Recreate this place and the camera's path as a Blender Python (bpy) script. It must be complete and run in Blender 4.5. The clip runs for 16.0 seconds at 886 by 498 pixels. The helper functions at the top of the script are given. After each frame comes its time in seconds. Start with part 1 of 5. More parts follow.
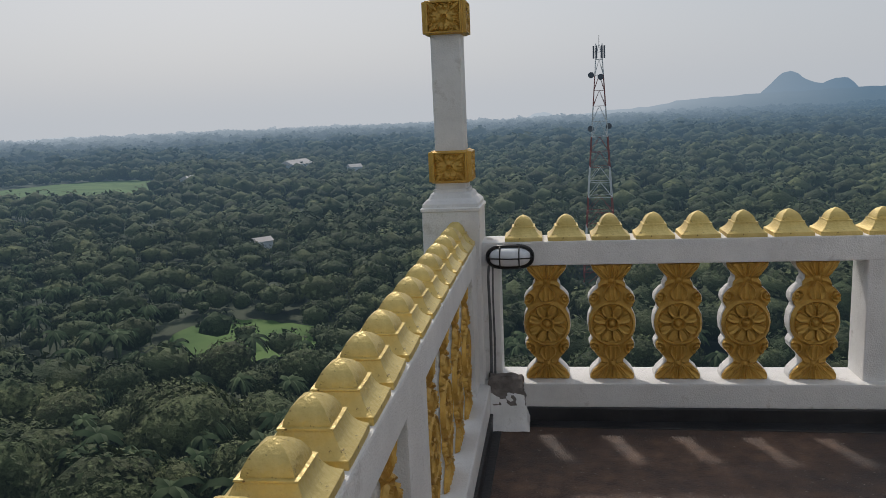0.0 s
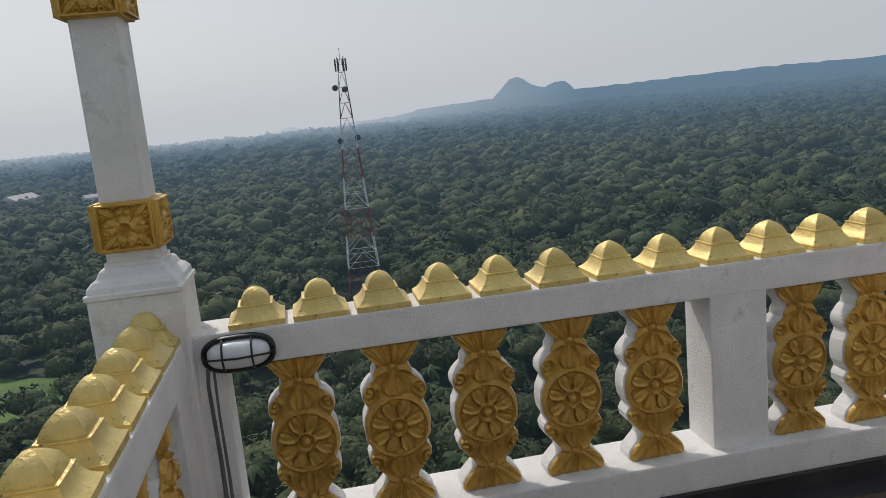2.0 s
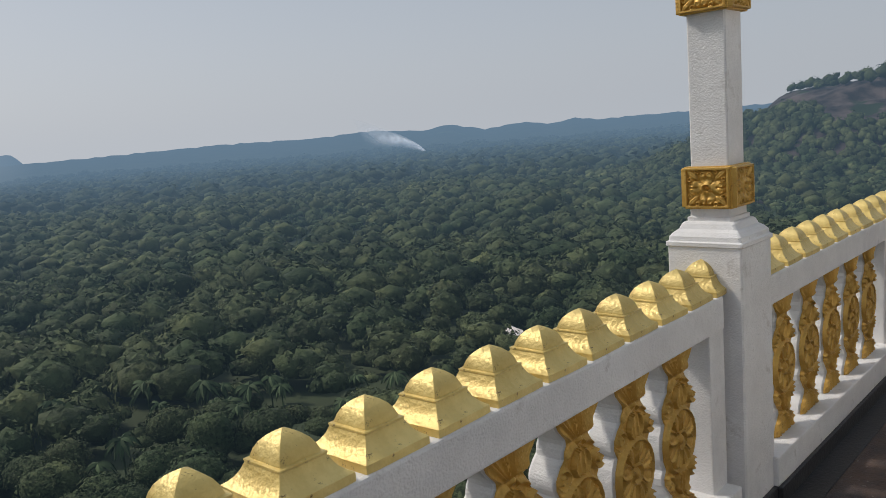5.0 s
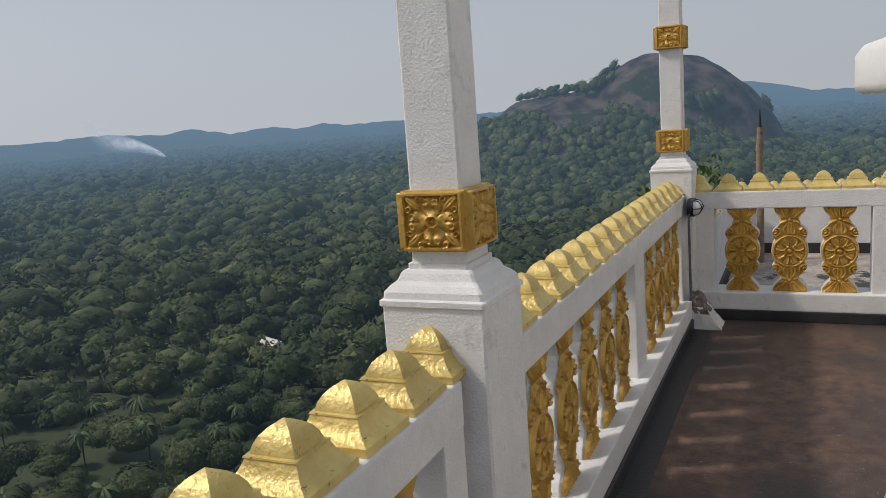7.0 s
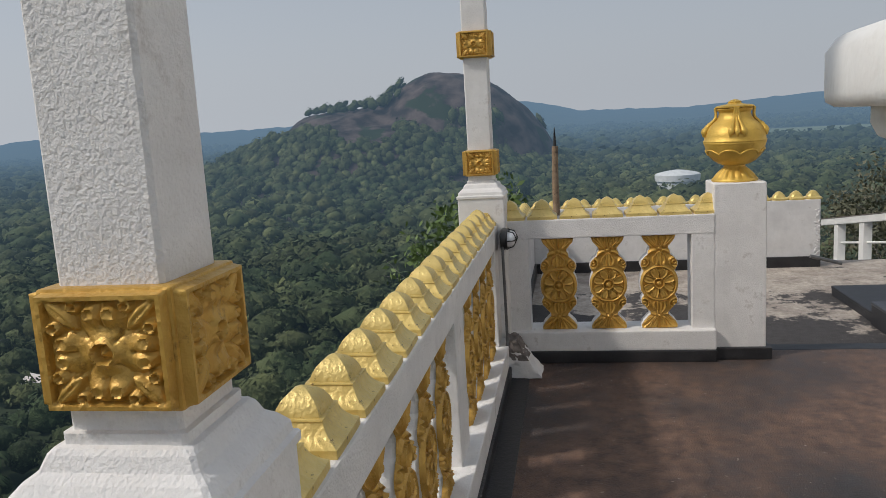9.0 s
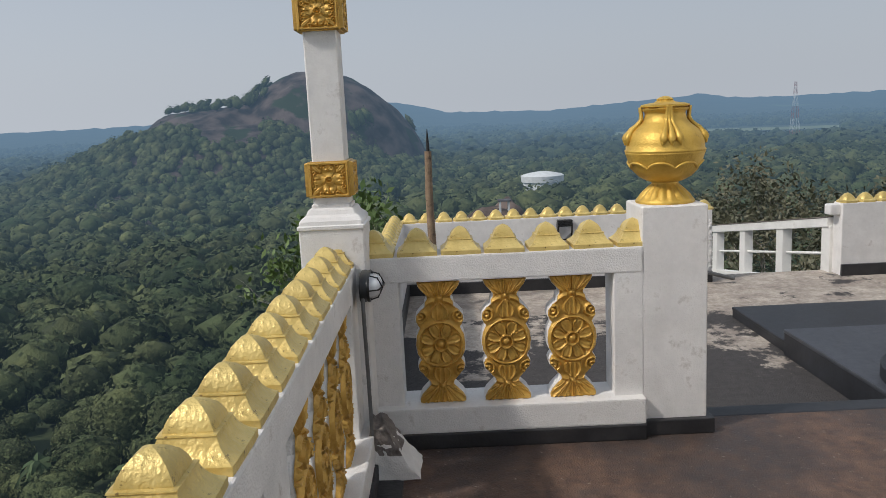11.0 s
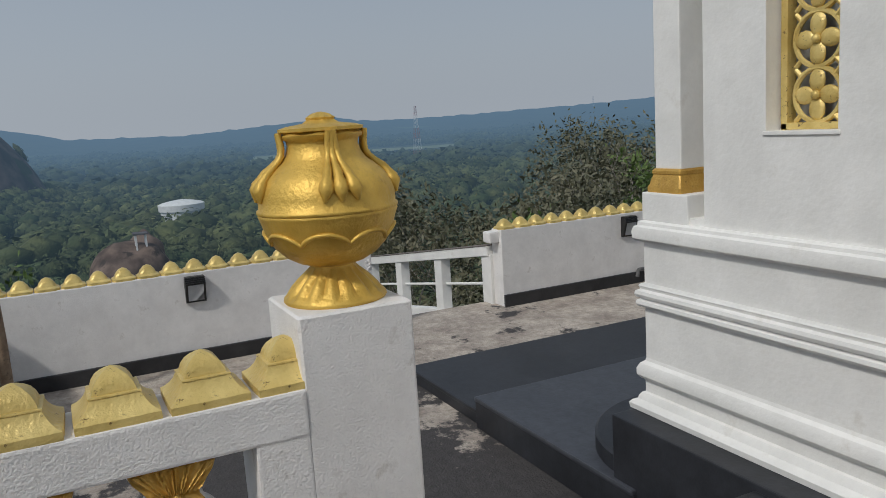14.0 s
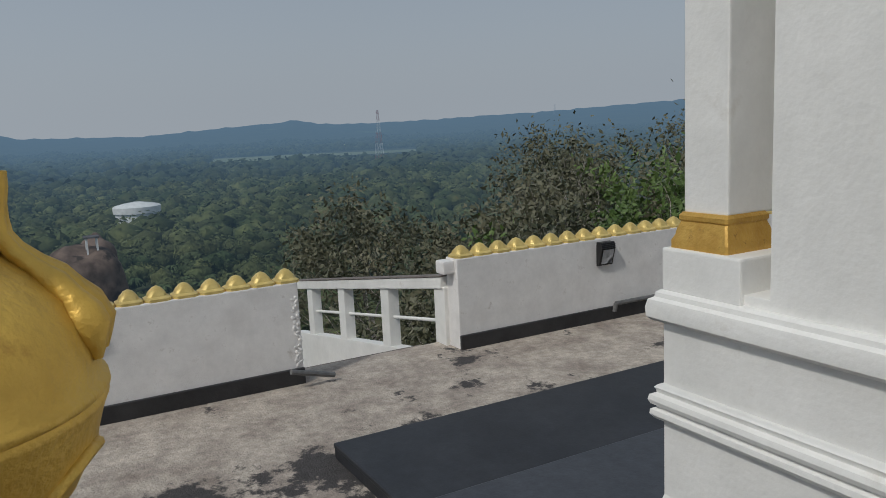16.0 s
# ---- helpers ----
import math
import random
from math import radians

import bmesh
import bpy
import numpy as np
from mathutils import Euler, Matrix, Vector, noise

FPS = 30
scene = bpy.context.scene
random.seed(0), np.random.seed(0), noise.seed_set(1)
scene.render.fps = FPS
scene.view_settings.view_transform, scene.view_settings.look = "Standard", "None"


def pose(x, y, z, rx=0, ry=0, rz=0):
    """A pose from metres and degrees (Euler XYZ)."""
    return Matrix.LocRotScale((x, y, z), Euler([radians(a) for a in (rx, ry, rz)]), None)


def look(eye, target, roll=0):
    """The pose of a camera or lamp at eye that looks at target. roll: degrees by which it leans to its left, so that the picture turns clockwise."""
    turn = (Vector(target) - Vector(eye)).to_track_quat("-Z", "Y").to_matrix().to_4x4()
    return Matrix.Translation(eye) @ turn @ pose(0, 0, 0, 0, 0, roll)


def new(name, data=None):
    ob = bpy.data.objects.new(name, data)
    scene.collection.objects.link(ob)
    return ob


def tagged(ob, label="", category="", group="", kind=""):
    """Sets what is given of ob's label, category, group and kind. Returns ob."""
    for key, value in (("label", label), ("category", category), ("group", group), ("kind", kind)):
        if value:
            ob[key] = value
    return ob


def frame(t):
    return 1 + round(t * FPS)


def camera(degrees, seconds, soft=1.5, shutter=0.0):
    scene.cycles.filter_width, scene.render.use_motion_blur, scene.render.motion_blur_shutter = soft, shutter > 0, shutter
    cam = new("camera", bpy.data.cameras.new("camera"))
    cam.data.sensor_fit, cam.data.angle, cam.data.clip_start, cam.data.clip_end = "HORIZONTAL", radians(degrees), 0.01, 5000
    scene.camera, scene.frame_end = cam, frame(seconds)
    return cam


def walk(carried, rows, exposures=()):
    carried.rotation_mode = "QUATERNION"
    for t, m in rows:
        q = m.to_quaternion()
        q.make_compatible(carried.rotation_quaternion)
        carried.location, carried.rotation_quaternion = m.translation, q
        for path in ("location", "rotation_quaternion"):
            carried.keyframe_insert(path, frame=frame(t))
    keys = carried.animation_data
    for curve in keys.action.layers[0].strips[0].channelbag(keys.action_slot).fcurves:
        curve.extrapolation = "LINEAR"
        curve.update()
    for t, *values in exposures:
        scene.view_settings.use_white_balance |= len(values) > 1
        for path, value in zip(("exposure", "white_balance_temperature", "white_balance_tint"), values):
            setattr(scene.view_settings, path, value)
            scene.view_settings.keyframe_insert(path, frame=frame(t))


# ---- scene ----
cam = camera(59.2, 16.0, soft=0.5)
PATH = [
    (0, (0.13, -0.046, 1.509), (-0.172, 1.899, 1.155), -2.5),
    (0.5, (0.133, 0.287, 1.49), (-0.122, 2.24, 1.14), -2.7),
    (1, (0.153, 0.577, 1.492), (0.019, 2.541, 1.138), -2.7),
    (1.5, (0.151, 0.89, 1.496), (0.269, 2.852, 1.129), -3.4),
    (2, (0.184, 1.16, 1.506), (0.485, 3.104, 1.144), -5.4),
    (2.5, (0.278, 1.467, 1.524), (0.643, 3.41, 1.212), -5.1),
    (3, (0.335, 1.714, 1.512), (0.902, 3.607, 1.201), -4.3),
    (3.5, (0.412, 1.952, 1.533), (1.332, 3.704, 1.24), -4.3),
    (4, (0.475, 2.175, 1.514), (1.648, 3.765, 1.209), -4.4),
    (4.5, (0.641, 2.374, 1.504), (1.959, 3.846, 1.194), -4.6),
    (4.7, (0.696, 2.448, 1.497), (2.065, 3.875, 1.199), -4.6),
    (6.8, (1.67, 2.92, 1.491), (3.436, 3.799, 1.163), -3.8),
    (7, (1.752, 2.928, 1.476), (3.541, 3.763, 1.154), -4.1),
    (7.5, (1.893, 2.945, 1.463), (3.739, 3.635, 1.127), -3.5),
    (8, (2.119, 3.038, 1.465), (4.036, 3.495, 1.123), -2.5),
    (8.5, (2.336, 3.135, 1.495), (4.278, 3.491, 1.174), -3.7),
    (9, (2.635, 3.194, 1.481), (4.582, 3.526, 1.163), -3.4),
    (9.2, (2.735, 3.202, 1.484), (4.683, 3.528, 1.169), -3.5),
    (11.3, (4.094, 3.258, 1.468), (6.065, 3.219, 1.133), -2.6),
    (11.5, (4.186, 3.249, 1.466), (6.156, 3.182, 1.131), -2.6),
    (12, (4.535, 3.238, 1.474), (6.489, 2.969, 1.14), -3.3),
    (12.5, (4.783, 3.201, 1.481), (6.696, 2.73, 1.138), -4.1),
    (13, (5.065, 3.08, 1.48), (6.935, 2.451, 1.152), -3.9),
    (13.5, (5.284, 2.976, 1.471), (7.125, 2.264, 1.151), -3.8),
    (14, (5.572, 2.842, 1.477), (7.351, 1.987, 1.154), -3.7),
    (14.5, (5.779, 2.720, 1.49), (7.532, 1.813, 1.173), -3.6),
    (15.0, (6.058, 2.488, 1.489), (7.799, 1.556, 1.171), -3.4),
    (15.5, (6.338, 2.311, 1.473), (8.075, 1.372, 1.155), -3.2),
    (16, (6.694, 2.126, 1.494), (8.429, 1.182, 1.178), -2.8),
]
walk(cam, [(t, look(eye, target, roll)) for t, eye, target, roll in PATH], exposures=((0, 0.04, 6500, 12), (1, 0.12, 6500, 12), (2, 0.14, 6500, 12), (2.5, 0.02, 6500, 12), (3, -0.02, 6500, 12), (4.5, 0.04, 6450, 12), (8, 0.12, 6500, 13), (9, 0.08, 6450, 12), (11.5, 0.22, 6350, 12), (12.5, 0.08, 6300, 11), (14, -0.16, 6200, 10), (16, -0.26, 6200, 9)))

# ---- world, sun ----
SUN_EL, SUN_AZ = 46.0, 114.0
world = bpy.data.worlds.new("sky")
scene.world = world
world.use_nodes = True
wt = world.node_tree
wt.nodes.clear()
w_out = wt.nodes.new("ShaderNodeOutputWorld")
w_bg = wt.nodes.new("ShaderNodeBackground")
w_sky = wt.nodes.new("ShaderNodeTexSky")
w_sky.sky_type = "NISHITA"
w_sky.sun_disc = False
w_sky.sun_elevation, w_sky.sun_rotation = radians(SUN_EL), radians(90 - SUN_AZ)
w_sky.air_density, w_sky.dust_density, w_sky.ozone_density = 1.0, 6.0, 1.0
w_mix = wt.nodes.new("ShaderNodeMix")
w_mix.data_type = "RGBA"
w_mix.inputs[0].default_value = 0.8
w_tc = wt.nodes.new("ShaderNodeTexCoord")
w_sep = wt.nodes.new("ShaderNodeSeparateXYZ")
w_ramp = wt.nodes.new("ShaderNodeValToRGB")
w_ramp.color_ramp.elements[0].position, w_ramp.color_ramp.elements[0].color = 0.0, (4.5, 4.85, 5.2, 1)
w_ramp.color_ramp.elements[1].position, w_ramp.color_ramp.elements[1].color = 0.30, (2.98, 3.45, 3.95, 1)
w_dot = wt.nodes.new("ShaderNodeVectorMath")
w_dot.operation = "DOT_PRODUCT"
w_dot.inputs[1].default_value = (math.cos(radians(SUN_AZ)) * 0.8, math.sin(radians(SUN_AZ)) * 0.8, 0.6)
w_rng = wt.nodes.new("ShaderNodeMapRange")
w_rng.inputs[1].default_value, w_rng.inputs[2].default_value = -0.5, 1.0
w_rng.inputs[3].default_value, w_rng.inputs[4].default_value = 0.95, 1.22
w_mul = wt.nodes.new("ShaderNodeVectorMath")
w_mul.operation = "MULTIPLY"
wt.links.new(w_tc.outputs["Generated"], w_dot.inputs[0])
wt.links.new(w_dot.outputs["Value"], w_rng.inputs[0])
wt.links.new(w_ramp.outputs[0], w_mul.inputs[0])
wt.links.new(w_rng.outputs[0], w_mul.inputs[1])
wt.links.new(w_tc.outputs["Generated"], w_sep.inputs[0])
wt.links.new(w_sep.outputs["Z"], w_ramp.inputs[0])
wt.links.new(w_sky.outputs[0], w_mix.inputs[6])
wt.links.new(w_mul.outputs[0], w_mix.inputs[7])
wt.links.new(w_mix.outputs[2], w_bg.inputs[0])
w_bg.inputs[1].default_value = 0.11
wt.links.new(w_bg.outputs[0], w_out.inputs[0])

sun_data = bpy.data.lights.new("sun", "SUN")
sun_data.energy, sun_data.angle, sun_data.color = 1.9, radians(4), (1.0, 0.95, 0.86)
sun = new("sun", sun_data)
sa, se = radians(SUN_AZ), radians(SUN_EL)
sun.matrix_world = look((30 * math.cos(sa) * math.cos(se), 30 * math.sin(sa) * math.cos(se), 30 * math.sin(se)), (0, 0, 0))


# ---- materials ----
def mat(name, col_a, col_b, rough=0.6, metal=0.0, scale=6.0, bump=0.15, bump_scale=60.0, stain=None, stain_scale=1.2,
        stain_lo=0.55, stain_hi=0.7, rough_var=0.1, per_piece=0.0, bump_dist=0.01, coord="Object", specks=None, fade=None, mottle=None):
    """Two tones by broad noise, fine grain as bump, and stains with a shape of their own."""
    m = bpy.data.materials.new(name)
    m.use_nodes = True
    nt = m.node_tree
    N, L = nt.nodes, nt.links
    b = N["Principled BSDF"]
    tc = N.new("ShaderNodeTexCoord")
    geo = N.new("ShaderNodeNewGeometry")
    at = geo.outputs["Position"] if coord == "World" else tc.outputs["Object"]
    n1 = N.new("ShaderNodeTexNoise")
    n1.inputs["Scale"].default_value, n1.inputs["Detail"].default_value, n1.inputs["Roughness"].default_value = scale, 6, 0.65
    L.new(at, n1.inputs["Vector"])
    r1 = N.new("ShaderNodeValToRGB")
    r1.color_ramp.elements[0].position, r1.color_ramp.elements[1].position = 0.35, 0.65
    r1.color_ramp.elements[0].color, r1.color_ramp.elements[1].color = (*col_a, 1), (*col_b, 1)
    L.new(n1.outputs[0], r1.inputs[0])
    out = r1.outputs[0]
    if stain:
        n2 = N.new("ShaderNodeTexNoise")
        n2.inputs["Scale"].default_value, n2.inputs["Detail"].default_value, n2.inputs["Roughness"].default_value = stain_scale, 9, 0.7
        L.new(at, n2.inputs["Vector"])
        r2 = N.new("ShaderNodeValToRGB")
        r2.color_ramp.elements[0].position, r2.color_ramp.elements[1].position = stain_lo, stain_hi
        fac = n2.outputs[0]
        if fade:
            # the coating has worn off most towards the far edge, where people walk
            sp = N.new("ShaderNodeSeparateXYZ")
            L.new(at, sp.inputs[0])
            fr = N.new("ShaderNodeMapRange")
            fr.inputs[1].default_value, fr.inputs[2].default_value = fade
            fr.inputs[3].default_value, fr.inputs[4].default_value = 0.14, -0.10
            L.new(sp.outputs["X"], fr.inputs[0])
            ad = N.new("ShaderNodeMath")
            L.new(fac, ad.inputs[0])
            L.new(fr.outputs[0], ad.inputs[1])
            fac = ad.outputs[0]
        L.new(fac, r2.inputs[0])
        mx = N.new("ShaderNodeMix")
        mx.data_type = "RGBA"
        L.new(r2.outputs[0], mx.inputs[0])
        L.new(out, mx.inputs[6])
        mx.inputs[7].default_value = (*stain, 1)
        out = mx.outputs[2]
    if specks:
        n4 = N.new("ShaderNodeTexNoise")
        n4.inputs["Scale"].default_value, n4.inputs["Detail"].default_value, n4.inputs["Roughness"].default_value = 38, 5, 0.7
        L.new(at, n4.inputs["Vector"])
        r4 = N.new("ShaderNodeValToRGB")
        r4.color_ramp.elements[0].position, r4.color_ramp.elements[1].position = 0.63, 0.71
        L.new(n4.outputs[0], r4.inputs[0])
        m4 = N.new("ShaderNodeMix")
        m4.data_type = "RGBA"
        L.new(r4.outputs[0], m4.inputs[0])
        L.new(out, m4.inputs[6])
        m4.inputs[7].default_value = (*specks, 1)
        out = m4.outputs[2]
    if mottle:
        # fine dirt and scuffs over all of it
        n5 = N.new("ShaderNodeTexNoise")
        n5.inputs["Scale"].default_value, n5.inputs["Detail"].default_value, n5.inputs["Roughness"].default_value = mottle[0], 8, 0.75
        L.new(at, n5.inputs["Vector"])
        m5 = N.new("ShaderNodeMapRange")
        m5.inputs[1].default_value, m5.inputs[2].default_value = 0.32, 0.68
        m5.inputs[3].default_value, m5.inputs[4].default_value = 1 - mottle[1], 1 + mottle[1]
        L.new(n5.outputs[0], m5.inputs[0])
        h5 = N.new("ShaderNodeHueSaturation")
        L.new(m5.outputs[0], h5.inputs["Value"])
        L.new(out, h5.inputs["Color"])
        out = h5.outputs[0]
    if per_piece:
        oi = N.new("ShaderNodeObjectInfo")
        mr = N.new("ShaderNodeMapRange")
        mr.inputs[3].default_value, mr.inputs[4].default_value = 1 - per_piece, 1 + per_piece
        L.new(oi.outputs["Random"], mr.inputs[0])
        hv = N.new("ShaderNodeHueSaturation")
        L.new(mr.outputs[0], hv.inputs["Value"])
        L.new(out, hv.inputs["Color"])
        out = hv.outputs[0]
    L.new(out, b.inputs["Base Color"])
    b.inputs["Metallic"].default_value = metal
    rr = N.new("ShaderNodeMapRange")
    rr.inputs[3].default_value, rr.inputs[4].default_value = max(0.02, rough - rough_var), min(1, rough + rough_var)
    L.new(n1.outputs[0], rr.inputs[0])
    L.new(rr.outputs[0], b.inputs["Roughness"])
    if bump:
        n3 = N.new("ShaderNodeTexNoise")
        n3.inputs["Scale"].default_value, n3.inputs["Detail"].default_value = bump_scale, 4
        L.new(at, n3.inputs["Vector"])
        bp = N.new("ShaderNodeBump")
        bp.inputs["Strength"].default_value, bp.inputs["Distance"].default_value = bump, bump_dist
        L.new(n3.outputs[0], bp.inputs["Height"])
        L.new(bp.outputs[0], b.inputs["Normal"])
    return m


PLASTER = mat("white painted plaster", (0.70, 0.68, 0.66), (0.80, 0.78, 0.76), 0.75, 0, 5, 0.7, 150, (0.44, 0.40, 0.36), 10, 0.58, 0.76, bump_dist=0.005, mottle=(9, 0.05))
SMOOTH = mat("smooth white paint", (0.72, 0.71, 0.68), (0.82, 0.81, 0.78), 0.55, 0, 2, 0.25, 50, (0.55, 0.52, 0.47), 5, 0.60, 0.8, mottle=(5, 0.05))
GOLD = mat("gold paint", (0.50, 0.285, 0.055), (0.66, 0.41, 0.095), 0.42, 0.36, 9, 0.35, 90, (0.20, 0.10, 0.025), 30, 0.60, 0.74, per_piece=0.08)
GOLD_CAP = mat("weathered gold paint", (0.58, 0.42, 0.125), (0.76, 0.59, 0.22), 0.40, 0.28, 8, 0.35, 90, (0.16, 0.095, 0.03), 46, 0.60, 0.66, per_piece=0.10)
GOLD_POT = mat("bright gold paint", (0.56, 0.35, 0.06), (0.72, 0.48, 0.10), 0.46, 0.40, 8, 0.30, 90, (0.34, 0.17, 0.03), 12, 0.60, 0.8)
BITUMEN = mat("black bitumen paint", (0.016, 0.016, 0.018), (0.035, 0.034, 0.036), 0.5, 0, 4, 0.3, 60, (0.09, 0.085, 0.08), 7, 0.66, 0.8)
# set lighter and bluer than BLACK_STEP, for the upper tread
BLACK_STEP_UP = mat("lighter black painted step", (0.040, 0.043, 0.052), (0.062, 0.066, 0.078), 0.5, 0, 2.0, 0.12, 60, (0.13, 0.13, 0.13), 18, 0.68, 0.76, mottle=(14, 0.28))
BLACK_STEP = mat("black painted step", (0.015, 0.016, 0.02), (0.030, 0.032, 0.038), 0.55, 0, 2.5, 0.1, 60, (0.10, 0.10, 0.10), 14, 0.70, 0.78, mottle=(14, 0.28))
DECK = mat("dark red-brown terrace screed", (0.066, 0.040, 0.031), (0.180, 0.106, 0.073), 0.60, 0, 11.0, 0.8, 110, (0.036, 0.032, 0.034), 0.75, 0.45, 0.61, coord="World", specks=(0.40, 0.35, 0.30), mottle=(6, 0.30))
WORN = mat("flaking dark coating on concrete", (0.27, 0.225, 0.19), (0.50, 0.44, 0.375), 0.85, 0, 3.2, 0.9, 60, (0.052, 0.047, 0.046), 1.5, 0.50, 0.54, coord="World", fade=(9.4, 12.0), specks=(0.16, 0.14, 0.12), mottle=(16, 0.32))
CEMENT = mat("grey-brown cement", (0.13, 0.11, 0.10), (0.24, 0.21, 0.19), 0.9, 0, 14, 0.8, 60)
BLACK = mat("black plastic", (0.012, 0.012, 0.013), (0.02, 0.02, 0.02), 0.4, 0, 8, 0.05, 40)
FROST = mat("frosted lamp glass", (0.62, 0.64, 0.66), (0.70, 0.71, 0.73), 0.25, 0, 8, 0, 40)
CONDUIT = mat("grey conduit", (0.10, 0.10, 0.10), (0.16, 0.16, 0.16), 0.6, 0, 20, 0.1, 60)
BAMBOO = mat("weathered pole wood", (0.20, 0.13, 0.08), (0.32, 0.23, 0.15), 0.8, 0, 12, 0.4, 50, (0.10, 0.07, 0.05), 10, 0.55, 0.65)
BARK = mat("grey bark", (0.24, 0.21, 0.18), (0.42, 0.38, 0.34), 0.9, 0, 10, 0.5, 30)


REACH = 1650.0


def haze_mat(name, col_a, col_b, scale, leaf_var=0.0, reach=REACH, stain=None, stain_scale=0.01, lo=0.5, hi=0.6, glow=(0.128, 0.208, 0.292), bump=0.0):
    """Land and far things of the backdrop: own colour, and haze painted on as emission, by distance from the hill."""
    m = bpy.data.materials.new(name)
    m.use_nodes = True
    nt = m.node_tree
    N, L = nt.nodes, nt.links
    b = N["Principled BSDF"]
    b.inputs["Roughness"].default_value = 0.8
    b.inputs["Specular IOR Level"].default_value = 0.2
    geo = N.new("ShaderNodeNewGeometry")
    n1 = N.new("ShaderNodeTexNoise")
    n1.inputs["Scale"].default_value, n1.inputs["Detail"].default_value = scale, 5
    L.new(geo.outputs["Position"], n1.inputs["Vector"])
    r1 = N.new("ShaderNodeValToRGB")
    r1.color_ramp.elements[0].position, r1.color_ramp.elements[1].position = 0.36, 0.64
    r1.color_ramp.elements[0].color, r1.color_ramp.elements[1].color = (*col_a, 1), (*col_b, 1)
    L.new(n1.outputs[0], r1.inputs[0])
    out = r1.outputs[0]
    if stain:
        n2 = N.new("ShaderNodeTexNoise")
        n2.inputs["Scale"].default_value, n2.inputs["Detail"].default_value = stain_scale, 7
        L.new(geo.outputs["Position"], n2.inputs["Vector"])
        r2 = N.new("ShaderNodeValToRGB")
        r2.color_ramp.elements[0].position, r2.color_ramp.elements[1].position = lo, hi
        L.new(n2.outputs[0], r2.inputs[0])
        mx = N.new("ShaderNodeMix")
        mx.data_type = "RGBA"
        L.new(r2.outputs[0], mx.inputs[0])
        L.new(out, mx.inputs[6])
        mx.inputs[7].default_value = (*stain, 1)
        out = mx.outputs[2]
    if leaf_var:
        mr = N.new("ShaderNodeMapRange")
        mr.inputs[3].default_value, mr.inputs[4].default_value = 1 - leaf_var, 1 + leaf_var
        L.new(geo.outputs["Random Per Island"], mr.inputs[0])
        hv = N.new("ShaderNodeHueSaturation")
        L.new(mr.outputs[0], hv.inputs["Value"])
        L.new(out, hv.inputs["Color"])
        out = hv.outputs[0]
    L.new(out, b.inputs["Base Color"])
    if bump:
        n3 = N.new("ShaderNodeTexNoise")
        n3.inputs["Scale"].default_value, n3.inputs["Detail"].default_value, n3.inputs["Roughness"].default_value = 0.9, 4, 0.7
        L.new(geo.outputs["Position"], n3.inputs["Vector"])
        bp = N.new("ShaderNodeBump")
        bp.inputs["Strength"].default_value, bp.inputs["Distance"].default_value = 1.0, bump
        L.new(n3.outputs[0], bp.inputs["Height"])
        L.new(bp.outputs[0], b.inputs["Normal"])
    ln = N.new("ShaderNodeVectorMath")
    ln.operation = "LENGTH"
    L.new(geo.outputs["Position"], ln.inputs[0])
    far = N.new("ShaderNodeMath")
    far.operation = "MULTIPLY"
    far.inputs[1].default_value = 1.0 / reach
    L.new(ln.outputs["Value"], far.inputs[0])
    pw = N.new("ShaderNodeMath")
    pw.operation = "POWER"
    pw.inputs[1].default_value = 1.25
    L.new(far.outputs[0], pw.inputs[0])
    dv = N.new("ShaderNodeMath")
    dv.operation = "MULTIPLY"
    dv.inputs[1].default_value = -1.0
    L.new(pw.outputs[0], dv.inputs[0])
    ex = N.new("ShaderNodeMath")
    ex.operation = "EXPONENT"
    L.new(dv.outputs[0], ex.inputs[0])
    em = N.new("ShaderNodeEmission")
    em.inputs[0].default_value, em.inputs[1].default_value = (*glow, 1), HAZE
    # the painted haze is set brightest on the side of the sun
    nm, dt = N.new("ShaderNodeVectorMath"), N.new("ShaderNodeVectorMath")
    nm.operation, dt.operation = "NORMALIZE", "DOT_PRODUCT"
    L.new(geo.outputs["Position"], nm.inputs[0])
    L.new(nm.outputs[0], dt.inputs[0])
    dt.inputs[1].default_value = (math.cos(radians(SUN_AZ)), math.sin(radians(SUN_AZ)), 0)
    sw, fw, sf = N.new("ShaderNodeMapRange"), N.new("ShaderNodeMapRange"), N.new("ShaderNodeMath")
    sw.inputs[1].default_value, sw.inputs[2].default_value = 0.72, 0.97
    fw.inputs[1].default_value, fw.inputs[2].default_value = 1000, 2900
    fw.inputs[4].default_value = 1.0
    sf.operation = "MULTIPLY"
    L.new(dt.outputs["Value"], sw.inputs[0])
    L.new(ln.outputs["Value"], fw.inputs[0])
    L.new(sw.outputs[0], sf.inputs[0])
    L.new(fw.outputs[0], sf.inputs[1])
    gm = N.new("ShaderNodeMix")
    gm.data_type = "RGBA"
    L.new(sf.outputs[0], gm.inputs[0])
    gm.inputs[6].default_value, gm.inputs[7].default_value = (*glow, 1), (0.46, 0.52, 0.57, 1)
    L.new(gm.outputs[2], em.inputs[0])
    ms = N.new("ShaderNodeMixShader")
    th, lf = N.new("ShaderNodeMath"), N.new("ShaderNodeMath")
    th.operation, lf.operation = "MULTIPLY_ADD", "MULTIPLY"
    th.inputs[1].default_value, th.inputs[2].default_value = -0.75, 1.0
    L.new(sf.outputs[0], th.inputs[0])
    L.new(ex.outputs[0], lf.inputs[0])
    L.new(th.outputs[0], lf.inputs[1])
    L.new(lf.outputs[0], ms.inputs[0])
